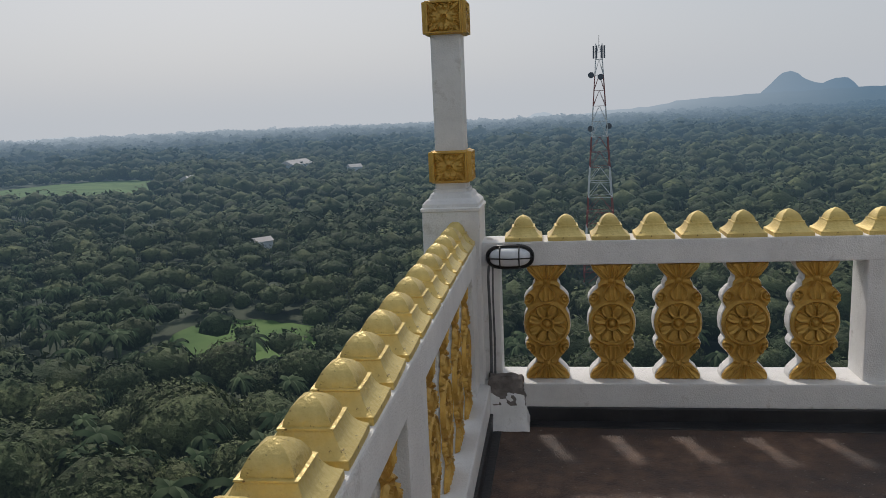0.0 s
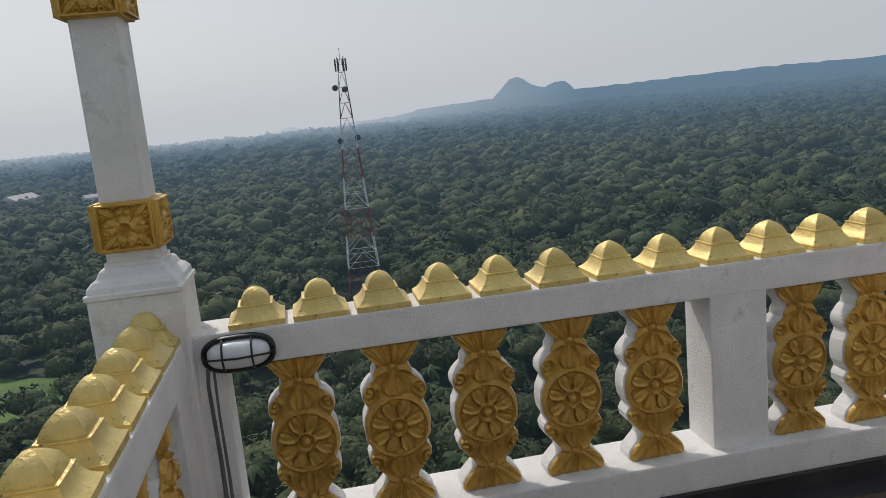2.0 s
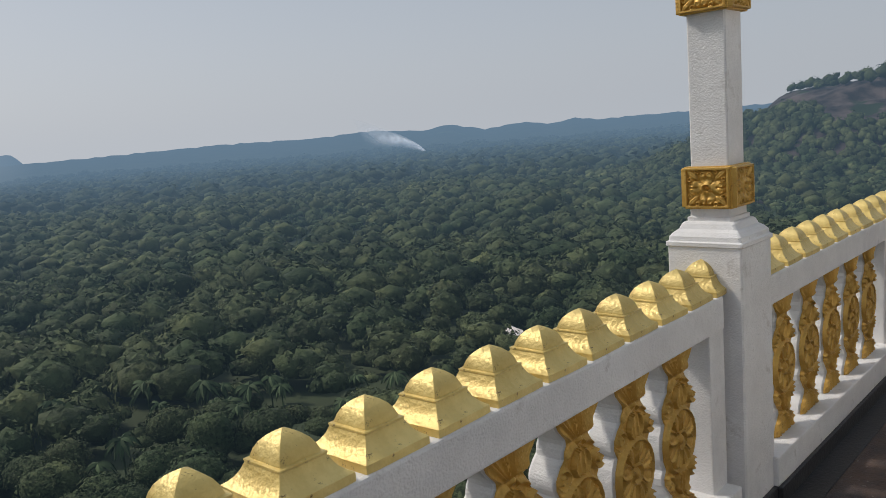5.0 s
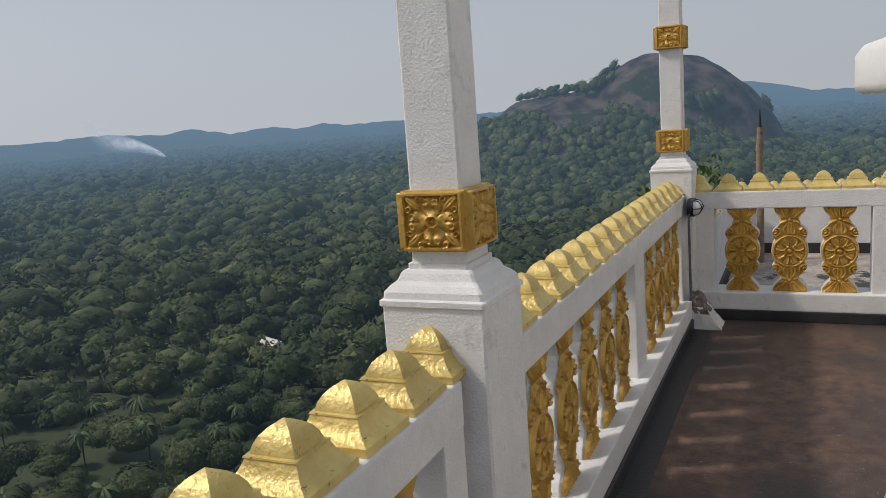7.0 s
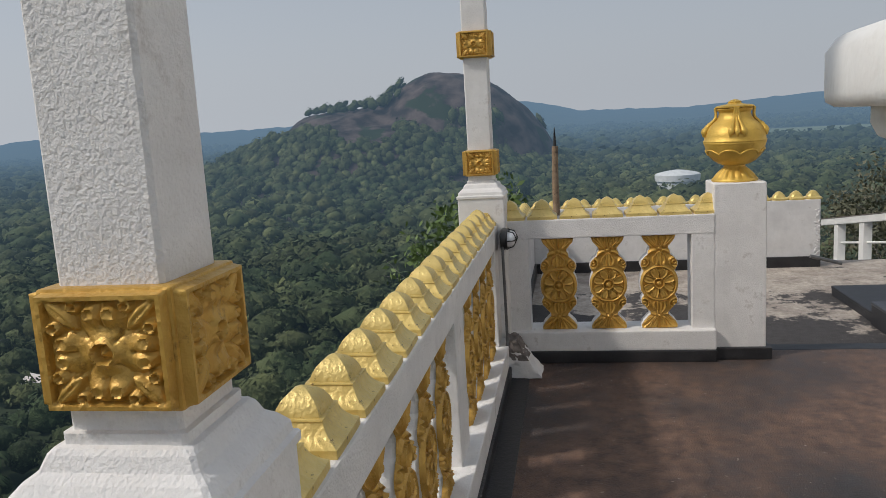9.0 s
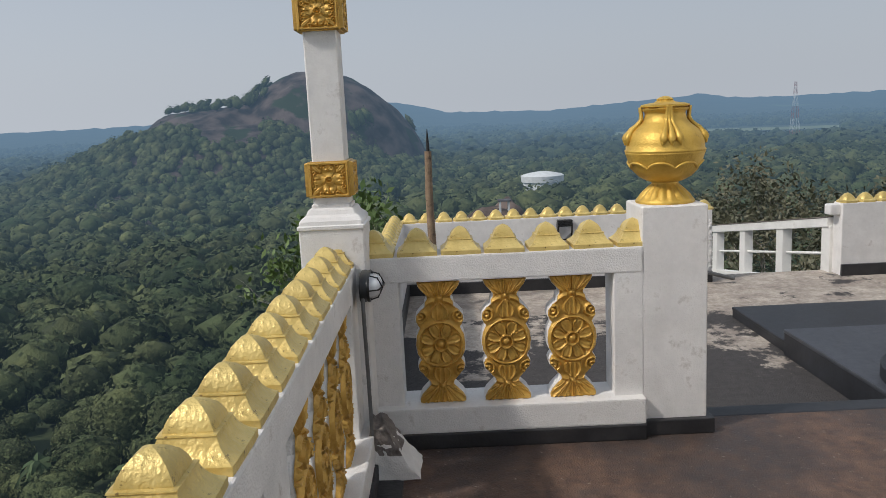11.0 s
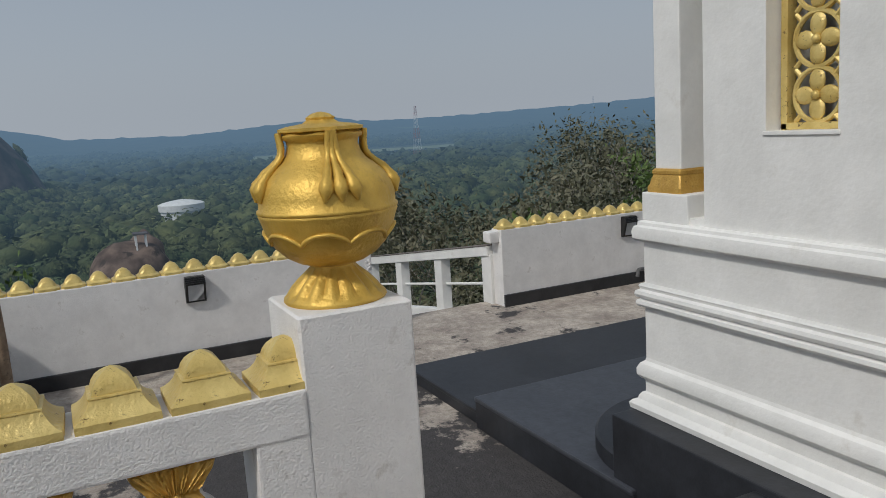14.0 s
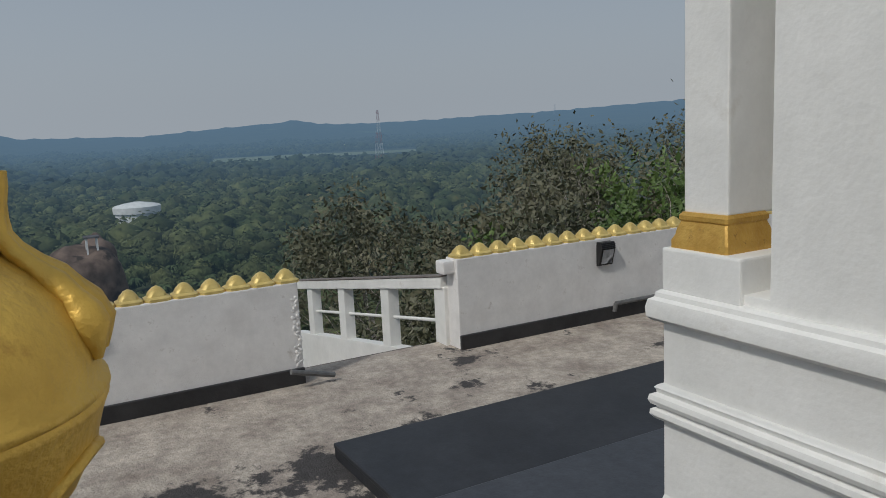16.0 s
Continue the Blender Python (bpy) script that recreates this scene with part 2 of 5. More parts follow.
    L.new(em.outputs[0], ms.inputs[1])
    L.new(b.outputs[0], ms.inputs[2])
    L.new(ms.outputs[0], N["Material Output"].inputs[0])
    return m


# strength of the haze emission painted onto the backdrop
HAZE = 1.0
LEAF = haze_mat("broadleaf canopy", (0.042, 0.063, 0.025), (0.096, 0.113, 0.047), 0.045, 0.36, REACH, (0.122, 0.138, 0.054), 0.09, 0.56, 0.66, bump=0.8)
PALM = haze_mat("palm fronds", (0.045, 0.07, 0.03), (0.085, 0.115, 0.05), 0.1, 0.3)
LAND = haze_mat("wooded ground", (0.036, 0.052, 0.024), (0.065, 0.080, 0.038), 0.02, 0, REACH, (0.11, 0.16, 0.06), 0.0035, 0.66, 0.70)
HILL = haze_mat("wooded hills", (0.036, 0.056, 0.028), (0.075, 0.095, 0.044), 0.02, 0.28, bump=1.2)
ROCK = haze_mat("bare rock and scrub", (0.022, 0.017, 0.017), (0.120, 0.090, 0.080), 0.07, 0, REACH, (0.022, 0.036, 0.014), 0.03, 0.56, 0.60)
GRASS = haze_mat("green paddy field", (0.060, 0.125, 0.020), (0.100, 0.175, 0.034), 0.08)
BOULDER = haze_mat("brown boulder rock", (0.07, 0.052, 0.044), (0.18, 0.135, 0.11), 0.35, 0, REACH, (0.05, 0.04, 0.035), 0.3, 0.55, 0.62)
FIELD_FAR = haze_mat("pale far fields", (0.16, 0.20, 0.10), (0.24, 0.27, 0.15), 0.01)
LEAF_NEAR = mat("green leaves", (0.06, 0.11, 0.025), (0.13, 0.19, 0.05), 0.55, 0, 0.8, 0, 10)
LEAF_DRY = mat("grey-green leaves", (0.07, 0.08, 0.045), (0.15, 0.14, 0.085), 0.6, 0, 0.8, 0, 10)


# ---- mesh helpers ----
def part(name, bm, material, parent=None, label="", loc=None):
    me = bpy.data.meshes.new(name)
    bm.to_mesh(me)
    bm.free()
    me.materials.append(material)
    ob = new(name, me)
    if loc is not None:
        ob.location = loc
    if parent is not None:
        ob.parent = parent
    if label:
        tagged(ob, label)
    return ob


def share(src, name, parent, m):
    """Another object on the mesh of src, at the pose m under parent."""
    ob = new(name, src.data)
    ob.parent = parent
    ob.matrix_basis = m
    return ob


def box(bm, x0, x1, y0, y1, z0, z1, bev=0.006):
    r = bmesh.ops.create_cube(bm, size=1, matrix=Matrix.Translation(((x0 + x1) / 2, (y0 + y1) / 2, (z0 + z1) / 2)) @ Matrix.Diagonal((x1 - x0, y1 - y0, z1 - z0, 1)))
    if bev:
        es = list({e for v in r["verts"] for e in v.link_edges})
        bmesh.ops.bevel(bm, geom=es, offset=bev, segments=2, affect="EDGES", profile=0.6)


def box_bm(*a, **k):
    bm = bmesh.new()
    box(bm, *a, **k)
    return bm


def loft(bm, rings, close_top=True, close_bottom=True):
    """Rings of equally many points, joined one to the next."""
    rows = [[bm.verts.new(p) for p in r] for r in rings]
    n = len(rows[0])
    for a, b in zip(rows, rows[1:]):
        for i in range(n):
            bm.faces.new((a[i], a[(i + 1) % n], b[(i + 1) % n], b[i]))
    if close_bottom:
        bm.faces.new(rows[0][::-1])
    if close_top:
        bm.faces.new(rows[-1])
    return rows


def lathe(profile, n=48, cx=0, cy=0):
    bm = bmesh.new()
    loft(bm, [[(cx + r * math.cos(2 * math.pi * i / n), cy + r * math.sin(2 * math.pi * i / n), z) for i in range(n)] for r, z in profile])
    return bm


def smooth(ob, angle=40):
    ob.data.polygons.foreach_set("use_smooth", [True] * len(ob.data.polygons))
    ob.data.set_sharp_from_angle(angle=radians(angle))
    return ob


def square_loft(profile):
    """Square stack: half width and height, ring by ring, with small rounded corners."""
    bm = bmesh.new()
    rings = []
    for h, z in profile:
        c = min(0.006, h * 0.3)
        rings.append([(h, -h + c, z), (h, h - c, z), (h - c, h, z), (-h + c, h, z), (-h, h - c, z), (-h, -h + c, z), (-h + c, -h, z), (h - c, -h, z)])
    loft(bm, rings)
    return bm


def tube(bm, pts, rad, n=8):
    pts = [Vector(p) for p in pts]
    rads = rad if isinstance(rad, (list, tuple)) else [rad] * len(pts)
    rings = []
    for i, p in enumerate(pts):
        d = (pts[min(i + 1, len(pts) - 1)] - pts[max(i - 1, 0)]).normalized()
        u = d.orthogonal().normalized() if i == 0 else (u - d * u.dot(d)).normalized()
        w = d.cross(u)
        rings.append([p + (u * math.cos(2 * math.pi * k / n) + w * math.sin(2 * math.pi * k / n)) * rads[i] for k in range(n)])
    loft(bm, rings)


def empty(name, loc=(0, 0, 0), rz=0.0):
    e = new(name)
    e.matrix_basis = pose(*loc, 0, 0, rz)
    return e


def relief(bm, half, height, nu, nv, z0, z1, depth_y):
    """A carved face towards -y: half(z) is its half width, height(x, z) how far the carving stands out."""
    grid = []
    for j in range(nv + 1):
        z = z0 + (z1 - z0) * j / nv
        hw = half(z)
        row = []
        for i in range(nu + 1):
            x = hw * (2 * i / nu - 1)
            edge = 0 if i in (0, nu) or j in (0, nv) else 1
            row.append(bm.verts.new((x, depth_y - edge * (0.003 + 1.35 * height(x, z)), z)))
        grid.append(row)
    for a, b in zip(grid, grid[1:]):
        for i in range(nu):
            bm.faces.new((a[i], a[i + 1], b[i + 1], b[i]))


def bell(d, w):
    return math.exp(-(d / w) ** 2)


# ---- the landscape ----
PLAIN = -45.0


def smoothstep(a, b, v):
    t = np.clip((v - a) / (b - a), 0, 1)
    return t * t * (3 - 2 * t)


def vnoise(x, y, s):
    """Cheap smooth noise from sines, -1 to 1."""
    return (np.sin(x * s + 1.3 * np.sin(y * s * 0.7 + 2)) + np.sin(y * s * 1.1 + 1.7 * np.sin(x * s * 0.6 + 5)) + np.sin((x + y) * s * 0.53 + 1)) / 3


def skyline(az):
    """Angle in degrees of the far ridge above the eye, by compass angle."""
    at = [-60, -46, -38, -33, -27.5, -23.4, -20.2, -18.4, -17, -13.8, -10.8, -8, -5, -0.6, 1.8, 4, 9, 15, 25, 29.8, 31.1, 32.9, 34.9, 36.6, 39.5, 42.1, 44, 48, 52, 58.5, 64.5, 69, 76.6, 81.5, 83.8, 87.3, 91.7, 96.5, 106, 114, 124, 128, 150]
    el = [1.0, 0.88, 0.62, 0.46, 0.37, 0.33, 0.42, 0.78, 0.62, 0.48, 0.32, 0.13, 0.2, 0.34, 0.95, 1.3, 1.0, 0.5, 0.33, 0.31, 0.22, 0.5, 0.2, 0.5, 0.18, 0.74, 0.44, 0.68, 0.47, 0.52, 0.36, 0.25, 0.1, -0.12, -0.5, -0.72, -1.05, -1.25, -1.2, -1.0, -0.82, -0.9, -0.9]
    e = np.interp(az, at, el, period=360)
    return e + 0.02 * np.sin(az * 2.7) + 0.025 * np.sin(az * 7.3) + 0.018 * np.sin(az * 17.1 + 1)


def ground_z(x, y):
    r = np.hypot(x, y)
    az = np.degrees(np.arctan2(y, x))
    east = smoothstep(22, -12, az) * smoothstep(-130, -80, az)
    slope = 40 * np.exp(-r / (28 + 70 * east)) * (0.72 + 0.28 * east)
    z = PLAIN + slope + 1.5 * vnoise(x, y, 0.012)
    tilt = np.tan(np.radians(skyline(az)))
    ridge = np.maximum(1.5 + 3300 * tilt - PLAIN, 0) * smoothstep(1700, 3300, r) ** 1.6 * (1 - 0.8 * smoothstep(3400, 4400, r))
    sink = np.minimum(1.5 + r * tilt - PLAIN, 0) * smoothstep(1500, 2600, r)
    return z + ridge + sink


def from_arrays(name, co, tri, material, parent=None):
    me = bpy.data.meshes.new(name)
    me.vertices.add(len(co))
    me.vertices.foreach_set("co", np.asarray(co, np.float32).ravel())
    me.loops.add(len(tri) * 3)
    me.loops.foreach_set("vertex_index", np.asarray(tri, np.int32).ravel())
    me.polygons.add(len(tri))
    me.polygons.foreach_set("loop_start", np.arange(0, len(tri) * 3, 3, dtype=np.int32))
    me.update(calc_edges=True)
    me.materials.append(material)
    ob = new(name, me)
    if parent is not None:
        ob.parent = parent
    return ob


def ground_sheet():
    radii = np.concatenate([np.linspace(0.5, 60, 14), np.geomspace(66, 1500, 44), np.linspace(1600, 3500, 30), np.linspace(3600, 4900, 6)])
    angles = np.radians(np.arange(0, 360, 0.5))
    R, A = np.meshgrid(radii, angles, indexing="ij")
    X, Y = R * np.cos(A), R * np.sin(A)
    co = np.stack([X, Y, ground_z(X, Y)], -1).reshape(-1, 3)
    nr, na = len(radii), len(angles)
    i, j = np.meshgrid(np.arange(nr - 1), np.arange(na), indexing="ij")
    a, b, c, d = i * na + j, (i + 1) * na + j, (i + 1) * na + (j + 1) % na, i * na + (j + 1) % na
    tri = np.concatenate([np.stack([a, b, c], -1).reshape(-1, 3), np.stack([a, c, d], -1).reshape(-1, 3)])
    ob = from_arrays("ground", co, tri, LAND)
    ob.data.polygons.foreach_set("use_smooth", [True] * len(ob.data.polygons))
    return tagged(ob, "wooded plain that runs out to hills with painted haze", "ground", kind="structure")


ground_sheet()

rng = np.random.default_rng(7)


def crown_template(leaves, size, core=0.93, seed=0, fine=1):
    """A broad crown of radius 1: a lobed core, and leaf clumps that stand out all over it."""
    g = np.random.default_rng(seed)
    bm = bmesh.new()
    bmesh.ops.create_icosphere(bm, subdivisions=fine, radius=core)
    lob = [v / np.linalg.norm(v) for v in (g.normal(size=3) * (1, 1, 0.6) + (0, 0, 0.35) for _ in range(7))]
    depth = g.uniform(0.62, 0.92)

    def swell(n):
        return 0.72 + 0.30 * max(float(n @ l) for l in lob) ** 3

    for v in bm.verts:
        n = np.array(v.co.normalized())
        v.co = Vector(n * core * (swell(n) + g.uniform(-0.05, 0.05)))
        v.co.z *= depth
    bm.verts.ensure_lookup_table()
    co = [tuple(v.co) for v in bm.verts]
    tri = [tuple(v.index for v in f.verts) for f in bm.faces]
    bm.free()
    for _ in range(leaves):
        n = g.normal(size=3)
        n[2] = abs(n[2]) * 1.1 - 0.25
        n /= np.linalg.norm(n)
        p = n * (swell(n) + g.uniform(-0.10, 0.12))
        p[2] *= depth
        m = n + g.normal(size=3) * 0.34
        m /= np.linalg.norm(m)
        u = np.cross(m, g.normal(size=3))
        u /= np.linalg.norm(u)
        w = np.cross(m, u)
        s = size * g.uniform(0.6, 1.4)
        o = len(co)
        co += [tuple(p + u * s), tuple(p + w * s - u * s * 0.5), tuple(p - u * s * 0.6 - w * s * 0.9 + m * s * 0.3)]
        tri += [(o, o + 1, o + 2)]
    return np.array(co), np.array(tri)


def palm_template(seed):
    g = np.random.default_rng(seed)
    co, tri = [], []
    for k in range(13):
        a = 2 * math.pi * k / 13 + g.uniform(-0.2, 0.2)
        up = g.uniform(-0.1, 0.75)
        for side in (-1, 1):
            o = len(co)
            for q in range(4):
                t = q / 3
                rr, zz = t * (1 - 0.1 * t), up * t - 0.85 * t * t
                wd = 0.17 * math.sin(math.pi * min(1, 0.12 + t * 0.9)) * side
                dx, dy = math.cos(a), math.sin(a)
                co += [(rr * dx, rr * dy, zz), (rr * dx - dy * wd, rr * dy + dx * wd, zz - 0.12)]
            for q in range(3):
                b = o + 2 * q
                tri += [(b, b + 1, b + 3), (b, b + 3, b + 2)]
    o = len(co)
    for q in range(4):
        a = 2 * math.pi * q / 4
        co += [(0.05 * math.cos(a), 0.05 * math.sin(a), 0.0), (0.06 * math.cos(a), 0.06 * math.sin(a), -3.0)]
    for q in range(4):
        a, b = o + 2 * q, o + 2 * ((q + 1) % 4)
        tri += [(a, a + 1, b + 1), (a, b + 1, b)]
    return np.array(co), np.array(tri)


def scatter(r0, r1, spacing, keep):
    n = int(r1 / spacing)
    gx, gy = np.meshgrid(np.arange(-n, n + 1), np.arange(-n, n + 1))
    x = gx.ravel() * spacing + rng.uniform(-0.62, 0.62, gx.size) * spacing
    y = gy.ravel() * spacing + rng.uniform(-0.62, 0.62, gx.size) * spacing
    r, az = np.hypot(x, y), np.degrees(np.arctan2(y, x))
    ok = (r >= r0) & (r < r1) & (az > -68) & (az < 152) & keep(x, y)
    return x[ok], y[ok]


def grow(name, x, y, templates, size, lift, material, squash=1.0):
    cos, tris, base = [], [], 0
    pick = rng.integers(0, len(templates), len(x))
    s = size[0] + (size[1] - size[0]) * rng.uniform(0, 1, len(x)) ** 1.7
    s = s * (1 + 0.30 * vnoise(x + 90, y, 0.031))
    turn = rng.uniform(0, 2 * math.pi, len(x))
    mean = (size[0] * 2 + size[1]) / 3
    z = ground_z(x, y) + lift * mean * (1 + 0.34 * vnoise(x, y, 0.045) + 0.22 * vnoise(x, y + 60, 0.017)) + 0.6 * (s - mean) + mean * rng.uniform(-0.28, 0.28, len(x))
    for k, (co, tri) in enumerate(templates):
        q = np.flatnonzero(pick == k)
        c, sn = np.cos(turn[q])[:, None], np.sin(turn[q])[:, None]
        X = (co[None, :, 0] * c - co[None, :, 1] * sn) * s[q][:, None] + x[q][:, None]
        Y = (co[None, :, 0] * sn + co[None, :, 1] * c) * s[q][:, None] + y[q][:, None]
        Z = co[None, :, 2] * s[q][:, None] * squash + z[q][:, None]
        cos.append(np.stack([X, Y, Z], -1).reshape(-1, 3))
        tris.append((tri[None] + (np.arange(len(q)) * len(co))[:, None, None] + base).reshape(-1, 3))
        base += len(q) * len(co)
    ob = from_arrays(name, np.concatenate(cos), np.concatenate(tris), material)
    ob.data.polygons.foreach_set("use_smooth", [True] * len(ob.data.polygons))
    return ob


def field_at(x, y):
    """True where an open field lies."""
    f1 = (((x + 67) / 17) ** 2 + ((y - 145) / 20) ** 2) < 1
    f1 &= ~((((x + 66) / 3.5) ** 2 + ((y - 143) / 6) ** 2) < 1)
    f2 = (((x + 340) / 75) ** 2 + ((y - 470) / 95) ** 2) < 1
    f2 |= (((x + 262) / 40) ** 2 + ((y - 430) / 34) ** 2) < 1
    r, az = np.hypot(x, y), np.degrees(np.arctan2(y, x))
    f3 = (r > 1120) & (r < 1680) & (az > -27) & (az < 4) & (vnoise(x, y, 0.006) > -0.35)
    f4 = (((x - 9.5) / 9) ** 2 + ((y - 190) / 24) ** 2) < 1
    return f1 | f2 | f3 | f4


def rock_at(x, y):
    return (((x - 640) / 170) ** 2 + ((y - 150) / 150) ** 2) < 0.8


def palm_patch(x, y):
    return vnoise(x + 40, y, 0.021) > 0.22


def woods(x, y):
    return ~field_at(x, y) & ~rock_at(x, y)


def off_hill(x, y):
    return woods(x, y) & ~((np.abs(x - 4) < 22) & (np.abs(y) < 22))


close = [crown_template(560, 0.062, seed=s, fine=2) for s in range(6)]
near = [crown_template(90, 0.105, seed=40 + s) for s in range(6)]
mid = [crown_template(16, 0.15, seed=10 + s) for s in range(6)]
low = [crown_template(5, 0.25, seed=20 + s, core=0.95, fine=0) for s in range(5)]
palms = [palm_template(30 + s) for s in range(4)]
for r0, r1, gap, kinds, size, lift, share_of, name in ((20, 128, 5.4, close, (2.0, 6.0), 1.15, 0.30, "near_woods"), (128, 300, 5.6, near, (2.2, 7.0), 1.1, 0.5, "wooded_slope"), (300, 720, 7.0, mid, (2.8, 8.0), 1.0, 0.36, "middle_woods")):
    tx, ty = scatter(r0, r1, gap, off_hill)
    pp = palm_patch(tx, ty) & (rng.uniform(size=len(tx)) < share_of)
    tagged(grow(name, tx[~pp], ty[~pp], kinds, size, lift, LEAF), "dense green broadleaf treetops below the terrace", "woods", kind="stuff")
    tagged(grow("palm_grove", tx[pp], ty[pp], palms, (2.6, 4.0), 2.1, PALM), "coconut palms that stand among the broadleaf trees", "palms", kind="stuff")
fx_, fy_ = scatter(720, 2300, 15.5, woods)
tagged(grow("far_woods", fx_, fy_, low, (6.0, 13.0), 0.35, HILL), "far woods made blue-green by painted haze", "woods", kind="stuff")


def rock_height(x, y):
    """Height of the rock hill over the plain."""
    u, v = (x - 650) / 96, (y - 102) / 94
    h = 89 * np.clip(1 - np.hypot(u, v) ** 2.2, 0, 1) ** 0.75
    d2 = np.hypot((x - 640) / 84, (y - 172) / 88)
    h = np.maximum(h, 67 * np.clip(1 - d2 ** 3.0, 0, 1) ** 0.6)
    skirt = 58 * np.exp(-(((x - 640) / 150) ** 2 + ((y - 165) / 135) ** 2) ** 1.3)
    h = np.maximum(h, skirt)
    return h + (2.2 * vnoise(x, y, 0.11) + 1.2 * vnoise(x + 9, y, 0.31) + 2.5 * vnoise(x, y + 50, 0.05)) * np.clip(h / 25, 0, 1)


def rock_hill():
    n = 150
    g = np.linspace(-1, 1, n)
    X, Y = np.meshgrid(640 + 290 * g, 140 + 290 * g, indexing="ij")
    co = np.stack([X, Y, PLAIN - 4 + rock_height(X, Y)], -1).reshape(-1, 3)
    i, j = np.meshgrid(np.arange(n - 1), np.arange(n - 1), indexing="ij")
    a, b, c, d = i * n + j, (i + 1) * n + j, (i + 1) * n + j + 1, i * n + j + 1
    tri = np.concatenate([np.stack([a, b, c], -1).reshape(-1, 3), np.stack([a, c, d], -1).reshape(-1, 3)])
    return tagged(from_arrays("rock_hill", co, tri, ROCK), "bare dark rock hill with scrub on its slopes", "rock hill", kind="structure")


rock_hill()
tx, ty = rng.uniform(420, 800, 10000), rng.uniform(-40, 380, 10000)
th = rock_height(tx, ty)
steep = np.hypot(rock_height(tx + 2, ty) - th, rock_height(tx, ty + 2) - th) / 2
ok = (th > 6) & ((th < 43 + 15 * vnoise(tx, ty, 0.035)) | ((ty > 135) & (th > 62) & (rng.uniform(size=10000) < 0.35))) & (steep < 1.3) & (vnoise(tx + 7, ty, 0.05) > -0.62)
slope_trees = grow("rock_scrub", tx[ok], ty[ok], mid, (2.6, 5.6), 0.55, LEAF)
co = np.empty(len(slope_trees.data.vertices) * 3, np.float32)
slope_trees.data.vertices.foreach_get("co", co)
co = co.reshape(-1, 3)
co[:, 2] += rock_height(co[:, 0], co[:, 1]) - 3
slope_trees.data.vertices.foreach_set("co", co.ravel())
slope_trees.data.update()
tagged(slope_trees, "scrub and trees on the rock hill's slopes", "woods", kind="stuff")


def far_peak():
    """Far summits behind the ridge, on one long strip of high ground."""
    n, rows = 120, 9
    co, tri = [], []
    for k in range(n):
        az = 67 + 29 * k / (n - 1)
        el = -1.45 + 2.92 * math.exp(-abs((az - 74.9) / 2.2) ** 1.7) + 1.95 * math.exp(-((az - 71.5) / 1.5) ** 2) + 0.9 * math.exp(-((az - 91.3) / 1.5) ** 2)
        el += 0.03 * math.sin(az * 6.1) + 0.02 * math.sin(az * 14.3)
        for j in range(rows):
            t = j / (rows - 1)
            d = 4350 + 500 * t
            top = 1.5 + 4600 * math.tan(radians(el))
            co.append((d * math.cos(radians(az)), d * math.sin(radians(az)), -140 + (top + 140) * math.sin(math.pi * t) ** 0.6))
    for k in range(n - 1):
        for j in range(rows - 1):
            a = k * rows + j
            tri += [(a, a + 1, a + rows + 1), (a, a + rows + 1, a + rows)]
    return tagged(from_arrays("far_peak", co, tri, HILL), "far peak behind the ridge, pale blue from painted haze", "hill", kind="structure")


far_peak()

# ---- terrace floor ----
FLOOR = part("floor", box_bm(-0.52, 7.48, -4.0, 3.86, -0.6, 0.0, bev=0), DECK)
tagged(FLOOR, "dark red-brown worn terrace floor", "floor", kind="structure")
part("floor_kerb", box_bm(7.48, 7.605, 0.60, 3.7, -0.55, 0.002, bev=0.01), BLACK_STEP, FLOOR, "dark grey painted nosing")
part("edge_strip", box_bm(-0.26, 7.25, 3.47, 3.60, -0.02, 0.006, bev=0.004), BITUMEN, FLOOR, "black bitumen strip")
part("edge_strip", box_bm(-0.28, -0.165, -3.9, 3.47, -0.02, 0.006, bev=0.004), BITUMEN, FLOOR, "black bitumen strip")
low_floor = part("lower_floor", box_bm(7.60, 12.9, -9.0, 3.9, -0.8, -0.5, bev=0), WORN)
tagged(low_floor, "concrete lower terrace with flaking dark coating", "floor", kind="structure")
mass = part("terrace_mass", box_bm(-0.5, 12.85, -12.0, 3.84, -30, -0.81, bev=0), SMOOTH)
tagged(mass, "white masonry under the terraces", "wall", kind="structure")


# ---- balustrades ----
def baluster_half(z):
    """Half width of a baluster by height, 0 to 0.555."""
    zs = [0, 0.02, 0.045, 0.07, 0.085, 0.10, 0.115, 0.135, 0.15, 0.175, 0.19, 0.20, 0.23, 0.27, 0.31, 0.345, 0.355, 0.375, 0.40, 0.425, 0.44, 0.46, 0.475, 0.49, 0.505, 0.525, 0.545, 0.555]
    ws = [0.105, 0.108, 0.095, 0.070, 0.054, 0.056, 0.072, 0.088, 0.104, 0.108, 0.100, 0.092, 0.109, 0.114, 0.109, 0.092, 0.100, 0.110, 0.108, 0.088, 0.068, 0.066, 0.055, 0.057, 0.072, 0.090, 0.098, 0.098]
    return float(np.interp(z, zs, ws))


